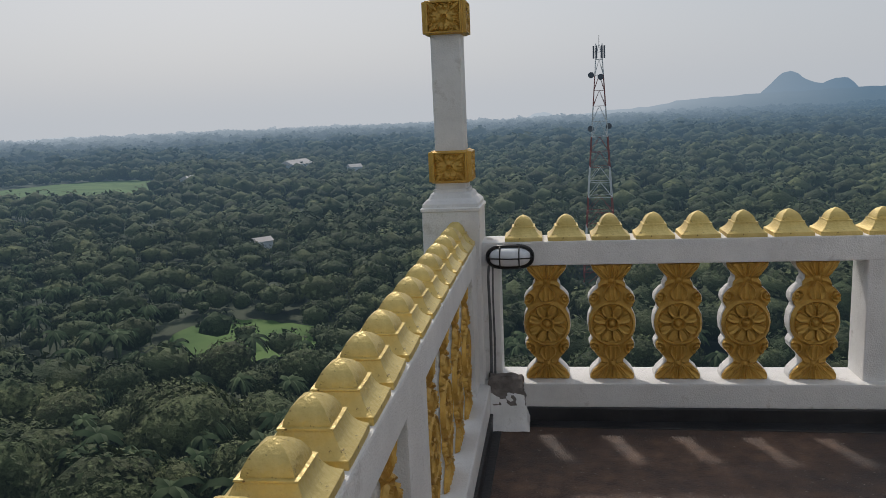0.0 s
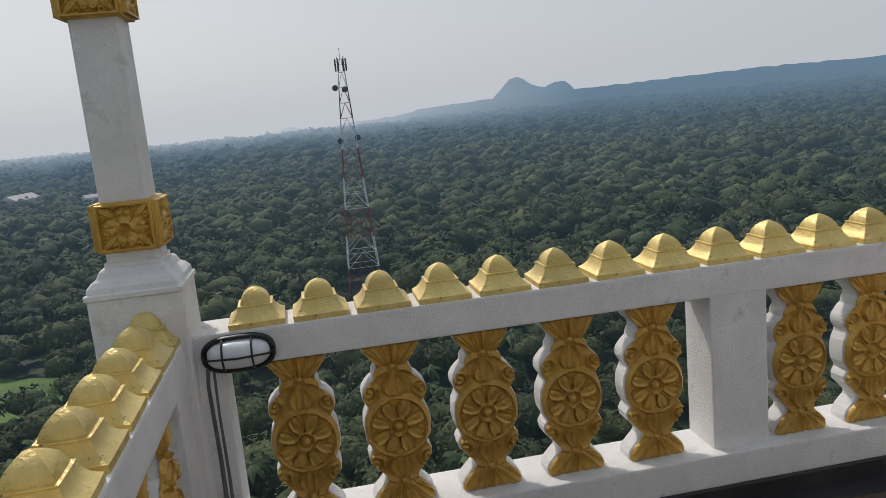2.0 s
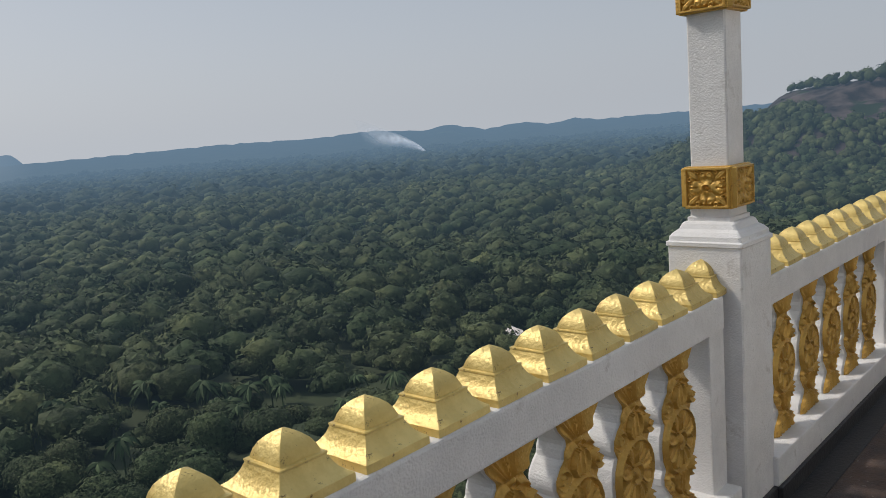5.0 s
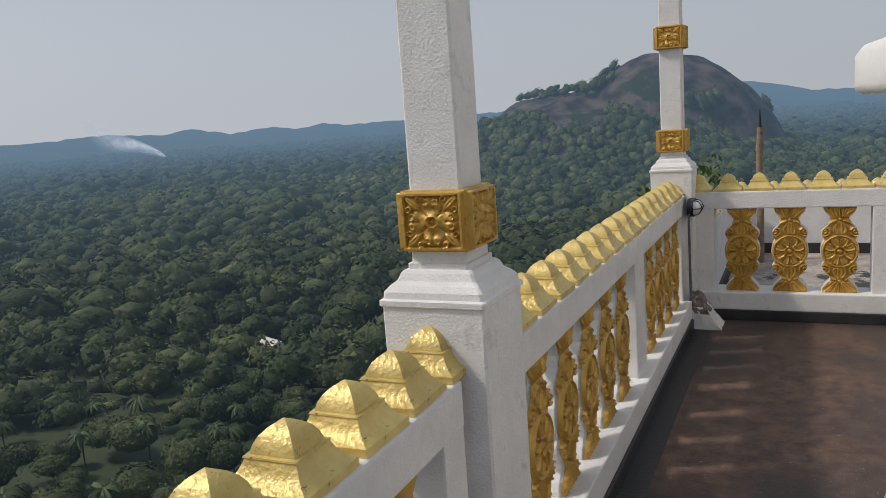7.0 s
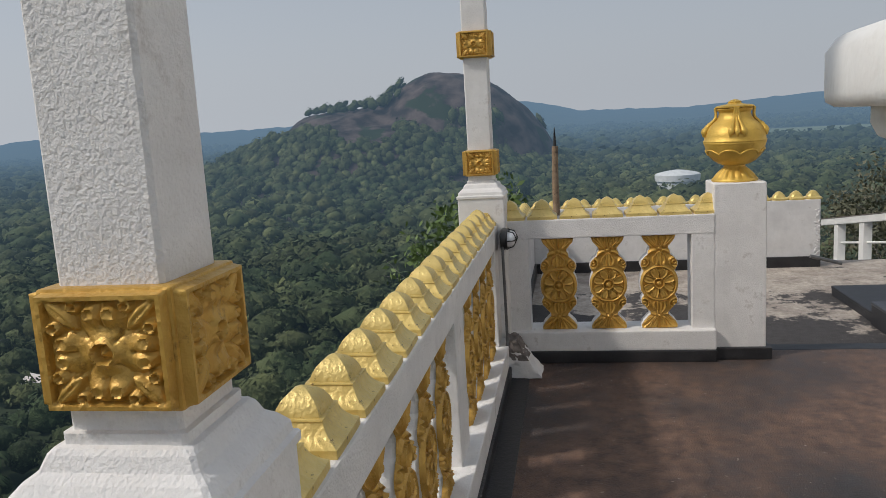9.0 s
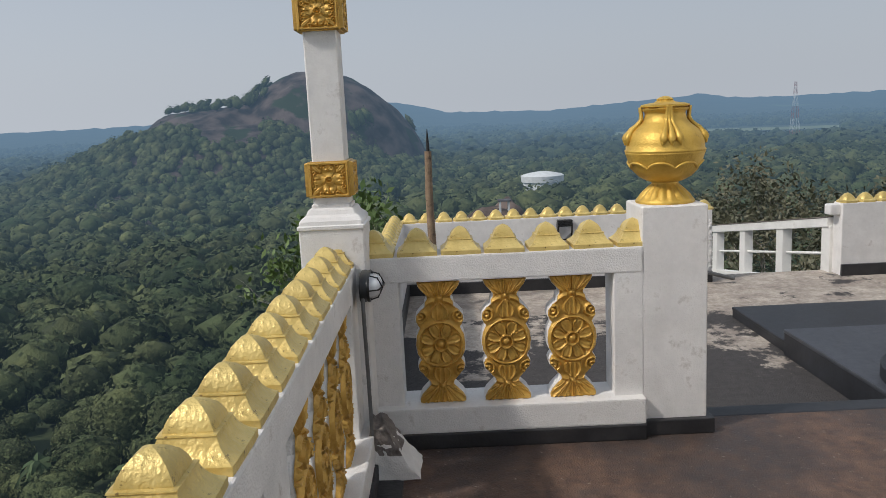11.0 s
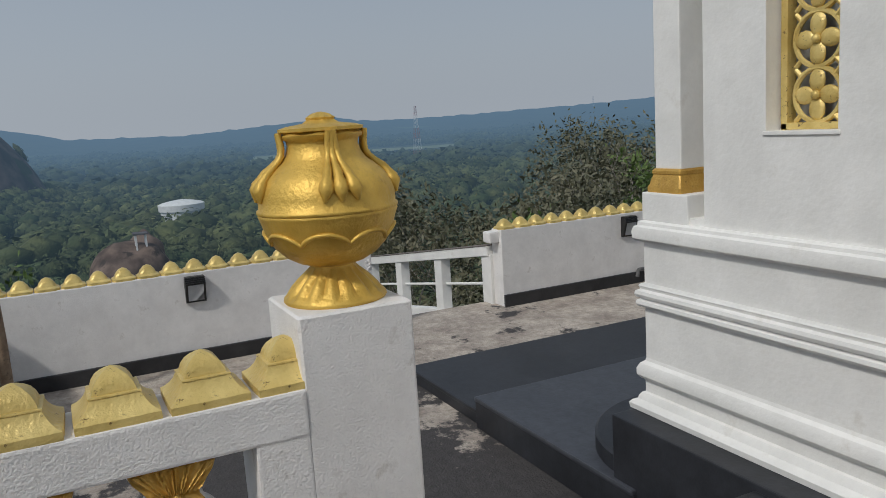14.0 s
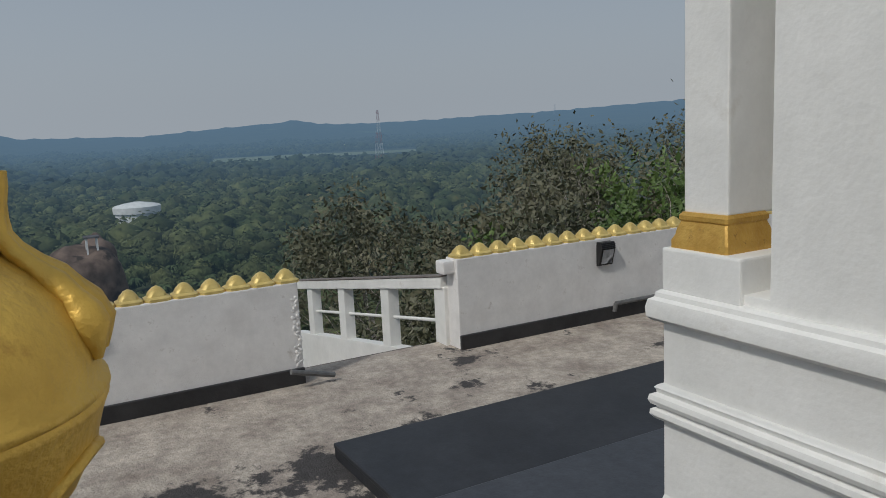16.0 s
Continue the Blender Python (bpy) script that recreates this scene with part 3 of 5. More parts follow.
def baluster_height(x, z):
    """Carving: a ringed flower of eight petals, scrolls at its shoulders, tulip leaves in the necks, fans at both ends."""
    zc = 0.27
    r, a = math.hypot(x, z - zc), math.atan2(z - zc, x)
    if r < 0.109:
        h = 0.011 * bell(r - 0.099, 0.0055)
        if r < 0.090:
            k = ((a / (math.pi / 4)) % 1 - 0.5) * 2
            width = math.sin(math.pi * min(1, max(0, (r - 0.014) / 0.080))) ** 0.38
            edge = abs(k) / max(0.05, 0.94 * width)
            if r > 0.034 and edge < 1:
                h = max(h, 0.004 + 0.007 * bell(edge - 0.86, 0.16) + 0.004 * (1 - edge) * smooth_in(r, 0.03, 0.08))
            h = max(h, 0.012 * bell(r - 0.029, 0.0045), 0.013 * math.sqrt(max(0, 1 - (r / 0.018) ** 2)))
        return h
    h = 0.0
    ax = abs(x)
    for cz, up in ((0.400, 1), (0.150, -1)):
        # a scroll on each shoulder, its stem running inwards over the ring
        dx, dz = ax - 0.086, (z - cz) * up
        q, ph = math.hypot(dx, dz), math.atan2(dz, dx)
        if q < 0.034:
            h = max(h, 0.012 * (0.5 + 0.5 * math.cos(2 * math.pi * (q / 0.017 - ph / (2 * math.pi)))))
        stem = (z - (cz + up * (0.034 + 0.030 * smooth_in(0.09 - ax, 0.0, 0.06)))) * up
        if 0.020 < ax < 0.088:
            h = max(h, 0.010 * bell(stem, 0.007))
        # tulip of three leaves in the neck
        t = (z - (cz - up * 0.020)) * up / 0.078
        if 0 < t < 1:
            half = 0.040 * math.sin(math.pi * min(1, 0.18 + 0.80 * t)) ** 0.8
            if ax < half:
                leaf = ax / half
                h = max(h, 0.005 + 0.008 * bell(leaf - 0.88, 0.14) + 0.006 * bell(ax - 0.011, 0.004) * (1 - 0.4 * t))
    for base, up in ((0.478, 1), (0.078, -1)):
        # fan of leaves, split by deep grooves, each with a raised rim
        dz = (z - base) * up
        if dz > 0:
            ph = math.atan2(x, dz + 0.018) / 1.25
            k = abs(((ph + 1) * 3.5) % 1 - 0.5) * 2
            h = max(h, (0.003 + 0.008 * bell(k - 0.30, 0.26)) * min(1, dz / 0.012))
        h = max(h, 0.011 * bell(math.hypot(x, dz), 0.011))
    return h


def smooth_in(v, a, b):
    t = min(1.0, max(0.0, (v - a) / (b - a)))
    return t * t * (3 - 2 * t)


def make_baluster():
    bm = bmesh.new()
    n = 48
    rings = []
    for j in range(n + 1):
        z = 0.555 * j / n
        w, c = baluster_half(z), 0.012
        rings.append([(w - c, -0.048, z), (w, -0.048 + c, z), (w, 0.036, z), (w - c, 0.048, z), (-w + c, 0.048, z), (-w, 0.036, z), (-w, -0.048 + c, z), (-w + c, -0.048, z)])
    loft(bm, rings)
    bm.transform(Matrix.Diagonal((1, 1, 1.026, 1)))
    body = part("baluster", bm, PLASTER)
    bm = bmesh.new()
    relief(bm, lambda z: baluster_half(z) - 0.003, baluster_height, 56, 132, 0.002, 0.553, -0.046)
    bm.transform(Matrix.Diagonal((1, 1, 1.026, 1)))
    face = smooth(part("carved_face", bm, GOLD, body, "gilded carved flower front"), 60)
    return body, face


BALUSTER, BAL_FACE = make_baluster()


def make_finial():
    bm = bmesh.new()
    n = 32
    rings = []
    prof = [(0.088, 0.0), (0.0895, 0.003), (0.0895, 0.016), (0.089, 0.020), (0.079, 0.026), (0.069, 0.035), (0.061, 0.046), (0.056, 0.057), (0.054, 0.062), (0.056, 0.064), (0.055, 0.067), (0.047, 0.068), (0.046, 0.073), (0.042, 0.084), (0.034, 0.097), (0.022, 0.108), (0.010, 0.115), (0.003, 0.118), (0.001, 0.119)]
    for h, z in prof:
        ring = []
        for k in range(n):
            a = 2 * math.pi * k / n
            c, s = math.cos(a), math.sin(a)
            q = 1 / max(abs(c), abs(s))
            ring.append((h * q * c * (0.985 if k % 8 == 4 else 1), h * q * s * (0.985 if k % 8 == 4 else 1), z))
        rings.append(ring)
    loft(bm, rings)
    ob = part("finial", bm, GOLD_CAP)
    return smooth(ob, 22)


FINIAL = make_finial()


def balustrade(name, label, origin, rz, openings, solids, length, first, step, count, z_sill=0.19):
    """A run along its own x: openings (x0, x1, balusters), solid piers (x0, x1), gilded caps on the rail. y = 0 is the row of caps."""
    top = empty(name, origin, rz)
    tagged(top, label, "balustrade", "terrace balustrades")
    part("handrail", box_bm(0, length, -0.095, 0.10, 0.757, 0.873, bev=0.008), PLASTER, top)
    part("bottom_rail", box_bm(0, length, -0.145, 0.105, 0.07, z_sill, bev=0.008), PLASTER, top)
    part("skirting", box_bm(0, length, -0.158, 0.08, 0.0, 0.072, bev=0.006), BITUMEN, top, "black bitumen skirting")
    for x0, x1 in solids:
        part("pier", box_bm(x0, x1, -0.092, 0.096, z_sill - 0.01, 0.765, bev=0.006), PLASTER, top)
    for x0, x1, n in openings:
        gap = (x1 - x0) / n
        for k in range(n):
            m = pose(x0 + gap * (k + 0.5), -0.02, z_sill - 0.003)
            b = share(BALUSTER, "baluster", top, m)
            share(BAL_FACE, "carved_face", b, Matrix.Identity(4))
    for k in range(count):
        j = random.uniform(-1, 1)
        share(FINIAL, "finial", top, pose(first + step * k, 0.002 * j, 0.871, 0, 0, 1.5 * j))
    return top


# north run, on both sides of the middle lamp post
balustrade("balustrade", "white plastered balustrade with gilded carved balusters", (-0.26, 3.692, 0), 0.9,
           [(0.158, 1.693, 5), (1.965, 3.44, 5)], [(0.0, 0.09), (1.75, 1.968), (3.50, 3.62)], 3.62, 0.207, 0.2035, 18)
balustrade("balustrade", "white plastered balustrade with gilded carved balusters", (3.66, 3.730, 0), 0,
           [(0.12, 1.655, 5), (2.08, 3.28, 4)], [(0.0, 0.05), (1.73, 1.96), (3.30, 3.52)], 3.52, 0.170, 0.2105, 17)
# west run, towards the south
balustrade("balustrade", "white plastered balustrade beside the drop", (-0.30, -3.9, 0), 90.5,
           [(5.95, 7.25, 4), (4.05, 5.65, 5), (2.2, 3.75, 5)], [(7.25, 7.45), (5.65, 5.95), (3.75, 4.05), (0.0, 2.2)], 7.45, 0.12, 0.2037, 37)
# short east run to the gilded pot
balustrade("balustrade", "short white balustrade with three gilded balusters", (7.410, 3.62, 0), -90,
           [(0.177, 1.068, 3)], [(0.0, 0.15), (1.105, 1.235)], 1.235, 0.045, 0.1945, 7)


# ---- lamp posts on the balustrade ----
def panel_height(x, z):
    """Square carved panel 0.15 wide round its middle: a four-petalled flower and corner leaves."""
    r, a = math.hypot(x, z), math.atan2(z, x)
    h = 0.0
    if max(abs(x), abs(z)) > 0.064:
        return 0.009
    ax, az = abs(x), abs(z)
    # two-lobed petals up, down and to the sides
    for px, pz in ((x, z), (z, x)):
        t = abs(pz)
        if 0.012 < t < 0.060:
            lobe = 0.026 * math.sin(math.pi * min(1, (t - 0.004) / 0.068)) ** 0.8
            if abs(px) < lobe:
                h = max(h, 0.009 * math.sqrt(1 - (px / lobe) ** 2) * (0.75 + 0.25 * math.cos((t - 0.045) * 180)) - 0.004 * bell(px, 0.003) * (t > 0.03))
        d = math.hypot(abs(px) - 0.011, t - 0.047)
        h = max(h, 0.010 * bell(d - 0.007, 0.003))
    h = max(h, 0.011 * bell(r - 0.014, 0.0035), 0.009 * bell(r, 0.005))
    # curled leaves in the corners
    u, v = (ax + az) / 1.414, (ax - az) / 1.414
    if u > 0.040:
        w = 0.009 * math.sin(math.pi * min(1, max(0, (u - 0.040) / 0.052)))
        h = max(h, 0.010 * bell(v, w + 0.001) - 0.004 * bell(v, 0.002))
    for cx, cz in ((0.056, 0.030), (0.030, 0.056)):
        q = math.hypot(ax - cx, az - cz)
        h = max(h, 0.009 * bell(q - 0.006, 0.003))
    return h


def make_band():
    body = part("carved_band", box_bm(-0.087, 0.087, -0.087, 0.087, -0.076, 0.076, bev=0.004), GOLD)
    bm = bmesh.new()
    relief(bm, lambda z: 0.082, lambda x, z: panel_height(x * 0.90, z), 60, 56, -0.072, 0.072, -0.0865)
    return body, smooth(part("panel", bm, GOLD, body), 60)


BAND, PANEL = make_band()


def lamp_post(x, y):
    top = empty("balustrade_post", (x, y, 0))
    tagged(top, "tall white square post with two gilded carved bands", "post", "posts along the terrace")
    part("pedestal", square_loft([(0.136, 0.0), (0.136, 1.030), (0.142, 1.035), (0.142, 1.048), (0.134, 1.052), (0.132, 1.068), (0.120, 1.082), (0.106, 1.092), (0.098, 1.110),
                                  (0.092, 1.116), (0.083, 1.118), (0.083, 1.132), (0.075, 1.134), (0.075, 1.165)]), PLASTER, top)
    part("shaft", square_loft([(0.070, 1.16), (0.069, 2.95)]), PLASTER, top)
    for z in (1.238, 1.918):
        band = share(BAND, "carved_band", top, pose(0, 0, z))
        for k in range(4):
            share(PANEL, "panel", band, pose(0, 0, 0, 0, 0, 90 * k))
    part("skirting", box_bm(-0.152, 0.152, -0.152, 0.152, 0.0, 0.07, bev=0.006), BITUMEN, top, "black bitumen skirting")
    return top


lamp_post(-0.385, 3.675)
lamp_post(3.540, 3.742)
lamp_post(7.290, 3.725)
for ob in (BALUSTER, FINIAL, BAND):
    for c in list(ob.children):
        bpy.data.objects.remove(c)
    bpy.data.objects.remove(ob)


# ---- pillar with the gilded pot ----
def pot_pillar():
    top = empty("pillar", (7.466, 2.243, 0))
    tagged(top, "square white plastered pillar that ends the balustrade", "pillar")
    smooth(part("shaft", square_loft([(0.146, 0.05), (0.146, 1.040), (0.140, 1.046)]), PLASTER, top), 30)
    part("skirting", box_bm(-0.175, 0.175, -0.175, 0.16, 0.0, 0.072, bev=0.006), BITUMEN, top, "black bitumen skirting")


def pot():
    top = empty("pot", (7.470, 2.245, 1.045))
    top.scale = (1.0, 1.0, 0.94)
    tagged(top, "gilded round pot of plenty on a lotus foot", "ornamental pot")
    n = 64

    def ring(r, z, flute=0.0, m=16):
        return [(r * (1 + flute * abs(math.cos(m * a / 2))) * math.cos(a), r * (1 + flute * abs(math.cos(m * a / 2))) * math.sin(a), z) for a in [2 * math.pi * k / n for k in range(n)]]

    bm = bmesh.new()
    loft(bm, [ring(0.128, 0), ring(0.132, 0.006), ring(0.130, 0.014), ring(0.112, 0.022, 0.10), ring(0.096, 0.042, 0.15), ring(0.077, 0.064, 0.17), ring(0.062, 0.082, 0.13), ring(0.058, 0.094), ring(0.060, 0.104)])
    smooth(part("foot", bm, GOLD_POT, top, "gilded lotus foot with flutes"), 50)
    bm = bmesh.new()
    loft(bm, [ring(*p) for p in ((0.055, 0.098), (0.085, 0.108), (0.115, 0.126), (0.142, 0.155), (0.160, 0.190), (0.170, 0.225), (0.174, 0.236), (0.176, 0.240), (0.174, 0.245), (0.178, 0.249), (0.177, 0.256),
                                 (0.172, 0.259), (0.172, 0.285), (0.164, 0.315), (0.150, 0.340), (0.128, 0.362), (0.106, 0.380), (0.094, 0.398), (0.088, 0.420), (0.090, 0.432), (0.100, 0.438), (0.102, 0.446), (0.094, 0.452))])
    smooth(part("body", bm, GOLD_POT, top), 60)
    bm = bmesh.new()
    rings = []
    for k in range(97):
        a = 2 * math.pi * k / 96
        f = abs(math.sin(a * 4))
        z = 0.158 + 0.040 * f ** 0.5 + 0.012 * bell(f, 0.16)
        r = float(np.interp(z, [0.126, 0.155, 0.19, 0.225], [0.115, 0.142, 0.160, 0.170])) + 0.001
        rings.append((r * math.cos(a), r * math.sin(a), z))
    tube(bm, rings, 0.0065, 8)
    smooth(part("petal_rim", bm, GOLD_POT, top, "raised wavy line of petals"), 60)
    bm = bmesh.new()
    loft(bm, [[(r * (1 + 0.06 * math.cos(8 * a)) * math.cos(a), r * (1 + 0.06 * math.cos(8 * a)) * math.sin(a), z) for a in [2 * math.pi * k / n for k in range(n)]]
              for r, z in ((0.090, 0.450), (0.104, 0.456), (0.104, 0.464), (0.085, 0.470), (0.045, 0.476), (0.034, 0.484), (0.036, 0.490), (0.022, 0.500), (0.004, 0.505))])
    smooth(part("lid", bm, GOLD_POT, top, "gilded lid with a bud"), 50)
    for k in range(4):
        a0 = radians(84 + 90 * k)
        for da in (-0.15, 0.0, 0.15):
            bm = bmesh.new()
            pts, rad = [], []
            for q in range(13):
                t = q / 12
                z = 0.455 - 0.175 * t
                r = float(np.interp(z, [0.28, 0.315, 0.340, 0.362, 0.380, 0.398, 0.42, 0.445], [0.172, 0.166, 0.153, 0.133, 0.113, 0.102, 0.100, 0.104])) + 0.004
                a = a0 + da * (0.35 + 1.2 * t)
                pts.append((r * math.cos(a), r * math.sin(a), z))
                rad.append((0.008 + 0.0115 * bell(t - 0.80, 0.12) + 0.004 * bell(t - 0.58, 0.05)) * (1 - 0.6 * max(0, t - 0.9) / 0.1))
            tube(bm, pts, rad, 10)
            smooth(part("garland", bm, GOLD_POT, top, "hanging gilded flower garland"), 60)


pot_pillar()
pot()


# ---- round altar beside the walk ----
def altar():
    cx, cy = 3.75, 1.82
    top = empty("round_altar", (cx, cy, 0))
    tagged(top, "round white plastered pedestal with a broad flat top", "pedestal")
    smooth(part("slab", lathe([(0.90, 1.468), (0.985, 1.470), (0.998, 1.478), (1.0, 1.49), (1.0, 1.555), (0.985, 1.575), (0.95, 1.585), (0.6, 1.60), (0.02, 1.60)], 96), SMOOTH, top), 50)
    smooth(part("neck", lathe([(0.74, 0.99), (0.77, 1.03), (0.772, 1.10), (0.77, 1.24), (0.785, 1.27), (0.80, 1.28), (0.812, 1.31), (0.838, 1.345), (0.845, 1.355), (0.86, 1.358), (0.885, 1.39), (0.91, 1.415), (0.92, 1.42), (0.93, 1.44), (0.93, 1.47)], 96), SMOOTH, top), 35)
    smooth(part("body", lathe([(0.95, 0.30), (0.93, 0.42), (0.89, 0.53), (0.85, 0.61), (0.80, 0.68), (0.758, 0.75), (0.735, 0.82), (0.725, 0.88), (0.72, 0.95), (0.73, 1.0)], 96), SMOOTH, top), 50)
    smooth(part("base", lathe([(1.08, 0.07), (1.08, 0.16), (1.05, 0.19), (1.02, 0.20), (1.02, 0.26), (0.99, 0.30), (0.94, 0.31)], 96), SMOOTH, top), 35)
    smooth(part("skirting", lathe([(1.12, 0.0), (1.12, 0.07), (1.07, 0.075)], 96), BITUMEN, top, "black bitumen skirting"), 35)
    for k in range(12):
        a = radians(30 * k)
        g = random.Random(k)
        for q in range(16):
            bm = bmesh.new()
            t = q / 15
            z = 1.03 - 0.33 * t
            r = float(np.interp(z, [0.68, 0.75, 0.82, 0.88, 0.95, 1.02], [0.765, 0.750, 0.735, 0.725, 0.722, 0.740])) + 0.004
            side = (-1, 1, 0)[q % 3]
            aa = a + side * (0.050 * (1 - 0.5 * t)) + g.uniform(-0.008, 0.008)
            long_, wide = 0.105 * (1 - 0.25 * t), 0.036 * (1 - 0.2 * t)
            turn = Matrix.Translation((r * math.cos(aa), r * math.sin(aa), z)) @ Matrix.Rotation(aa, 4, "Z") @ Matrix.Rotation(side * 0.55 + g.uniform(-0.15, 0.15), 4, "X")
            rings = []
            for w in range(7):
                v = w / 6
                hw = wide * math.sin(math.pi * min(1, 0.12 + 0.86 * v)) ** 0.8 + 0.001
                out = 0.020 * math.sin(math.pi * v) + 0.006 * v
                zz = -long_ * v
                rings.append([turn @ Vector(p) for p in ((out + 0.004, -hw, zz), (out + 0.016, 0, zz), (out + 0.004, hw, zz), (out - 0.014, 0, zz))])
            loft(bm, rings)
            smooth(part("leaf", bm, GOLD_CAP, top, "gilded hanging leaf"), 35)


altar()


# ---- the shrine with its moulded base ----
def shrine():
    X, Y = 8.435, 0.42
    W, S = 2.2, -5.5
    top = empty("shrine", (X, Y, 0))
    tagged(top, "white shrine with moulded base and corner pilaster", "shrine building")

    def band(profile):
        """Profile of outward steps and heights, carried along the north face and round the east corner."""
        bm = bmesh.new()
        rows = []
        for o, z in profile:
            rows.append([bm.verts.new(p) for p in ((W - X, o, z), (o, o, z), (o, S, z))])
        for a, b in zip(rows, rows[1:]):
            for i in range(2):
                bm.faces.new((a[i + 1], a[i], b[i], b[i + 1]))
        bmesh.ops.recalc_face_normals(bm, faces=bm.faces)
        return bm

    part("plinth", box_bm(W - X, 0.035, S, 0.185, -0.5, 0.032, bev=0.008), BLACK_STEP, top, "black painted plinth")
    smooth(part("base_moulding", band([(-0.02, 0.032), (0.055, 0.034), (0.058, 0.06), (0.045, 0.075), (0.028, 0.082), (0.022, 0.10), (0.012, 0.115), (0.0, 0.12), (0.0, 0.175)]), SMOOTH, top), 30)
    smooth(part("lower_moulding", band([(0.0, 0.17), (0.005, 0.182), (0.02, 0.19), (0.03, 0.205), (0.03, 0.235), (0.018, 0.262), (0.0, 0.275), (-0.004, 0.29)]), SMOOTH, top), 30)
    part("wall", band([(-0.004, 0.285), (-0.004, 0.545)]), SMOOTH, top)
    smooth(part("bead_moulding", band([(-0.004, 0.54), (0.018, 0.545), (0.028, 0.558), (0.026, 0.574), (0.012, 0.582), (0.012, 0.586), (0.026, 0.592), (0.032, 0.606), (0.028, 0.622), (0.012, 0.63), (0.014, 0.64), (0.018, 0.646), (0.010, 0.655), (-0.004, 0.66)]), SMOOTH, top), 30)
    part("wall", band([(-0.004, 0.655), (-0.004, 0.86)]), SMOOTH, top)
    smooth(part("cornice", band([(-0.004, 0.855), (0.02, 0.862), (0.034, 0.875), (0.036, 0.905), (0.030, 0.93), (0.016, 0.938), (0.014, 0.952), (0.004, 0.96), (-0.06, 0.962)]), SMOOTH, top), 30)
    # pilaster at the corner, standing free of the wall behind a narrow slot
    part("pilaster_block", box_bm(-0.295, 0.0, -0.40, 0.0, 0.955, 1.092, bev=0.008), SMOOTH, top)
    smooth(part("pilaster_base", square_stack(-0.125, -0.125, [(0.108, 1.090), (0.108, 1.115), (0.100, 1.13), (0.096, 1.15), (0.088, 1.172), (0.092, 1.178), (0.092, 1.19), (0.084, 1.20)]), GOLD, top, "gilded pilaster base"), 30)
    part("pilaster", box_bm(-0.208, -0.042, -0.40, -0.050, 1.195, 3.6, bev=0.008), SMOOTH, top)
    # main wall, with the grille opening
    x0, x1, z0, z1 = 7.42 - X, 7.73 - X, 1.357, 2.6
    d0, d1 = -0.34, -0.012
    bm = bmesh.new()
    box(bm, x1, -0.383, d0, d1, 0.955, 3.6, bev=0)
    box(bm, W - X, x0, d0, d1, 0.955, 3.6, bev=0)
    box(bm, x0, x1, d0, d1, 0.955, z0, bev=0)
    box(bm, x0, x1, d0, d1, z1, 3.6, bev=0)
    part("upper_wall", bm, SMOOTH, top)
    part("side_wall", box_bm(-0.44, -0.30, S, -0.34, 0.955, 3.6, bev=0), SMOOTH, top)
    part("slot_sill", box_bm(-0.387, -0.29, -0.34, -0.016, 0.955, 0.99, bev=0.003), SMOOTH, top)
    part("sill", box_bm(x0 - 0.01, x1 + 0.01, d0 + 0.02, d1 + 0.008, z0 - 0.012, z0 + 0.004, bev=0.003), SMOOTH, top)
    part("core", box_bm(W - X, -0.42, S, d0 - 0.12, -0.5, 3.6, bev=0), SMOOTH, top)
    part("roof", box_bm(W - X - 0.2, 0.2, S, 0.2, 3.6, 3.9, bev=0.02), SMOOTH, top)
    # gilded grille of four-petalled rosettes
    bm = bmesh.new()
    gx0, gx1, gy = x0 + 0.0, x1 - 0.012, d1 - 0.085
    box(bm, gx1 - 0.03, gx1, gy - 0.03, gy + 0.02, z0 + 0.004, z1, bev=0.004)
    box(bm, gx0, gx0 + 0.03, gy - 0.03, gy + 0.02, z0 + 0.004, z1, bev=0.004)
    box(bm, gx0, gx1, gy - 0.03, gy + 0.02, z0 + 0.004, z0 + 0.03, bev=0.004)
    cxm, R = (gx0 + gx1) / 2, 0.098
    for k in range(6):
        zc = z0 + 0.03 + R + 0.2 * k
        tube(bm, [(cxm + R * math.cos(a), gy, zc + R * math.sin(a)) for a in [2 * math.pi * q / 32 for q in range(33)]], 0.011, 6)
        for q in range(4):
            a = math.pi / 2 * q
            mm = Matrix.Translation((cxm + 0.052 * math.cos(a), gy + 0.004, zc + 0.052 * math.sin(a))) @ Matrix.Rotation(-a, 4, "Y") @ Matrix.Diagonal((0.045, 0.012, 0.035, 1))
            bmesh.ops.create_icosphere(bm, subdivisions=2, radius=1, matrix=mm)
            c = math.pi / 4 + a
            tube(bm, [(cxm + R * 0.99 * math.cos(c), gy, zc + R * 0.99 * math.sin(c)), (cxm + R * 1.38 * math.cos(c), gy, zc + R * 1.38 * math.sin(c))], 0.010, 6)
        bmesh.ops.create_icosphere(bm, subdivisions=2, radius=0.018, matrix=Matrix.Translation((cxm, gy + 0.012, zc)))
    smooth(part("grille", bm, GOLD_CAP, top, "gilded pierced grille of rosettes"), 50)


def square_stack(cx, cy, prof):
    bm = square_loft(prof)
    bm.transform(Matrix.Translation((cx, cy, 0)))
    return bm


shrine()

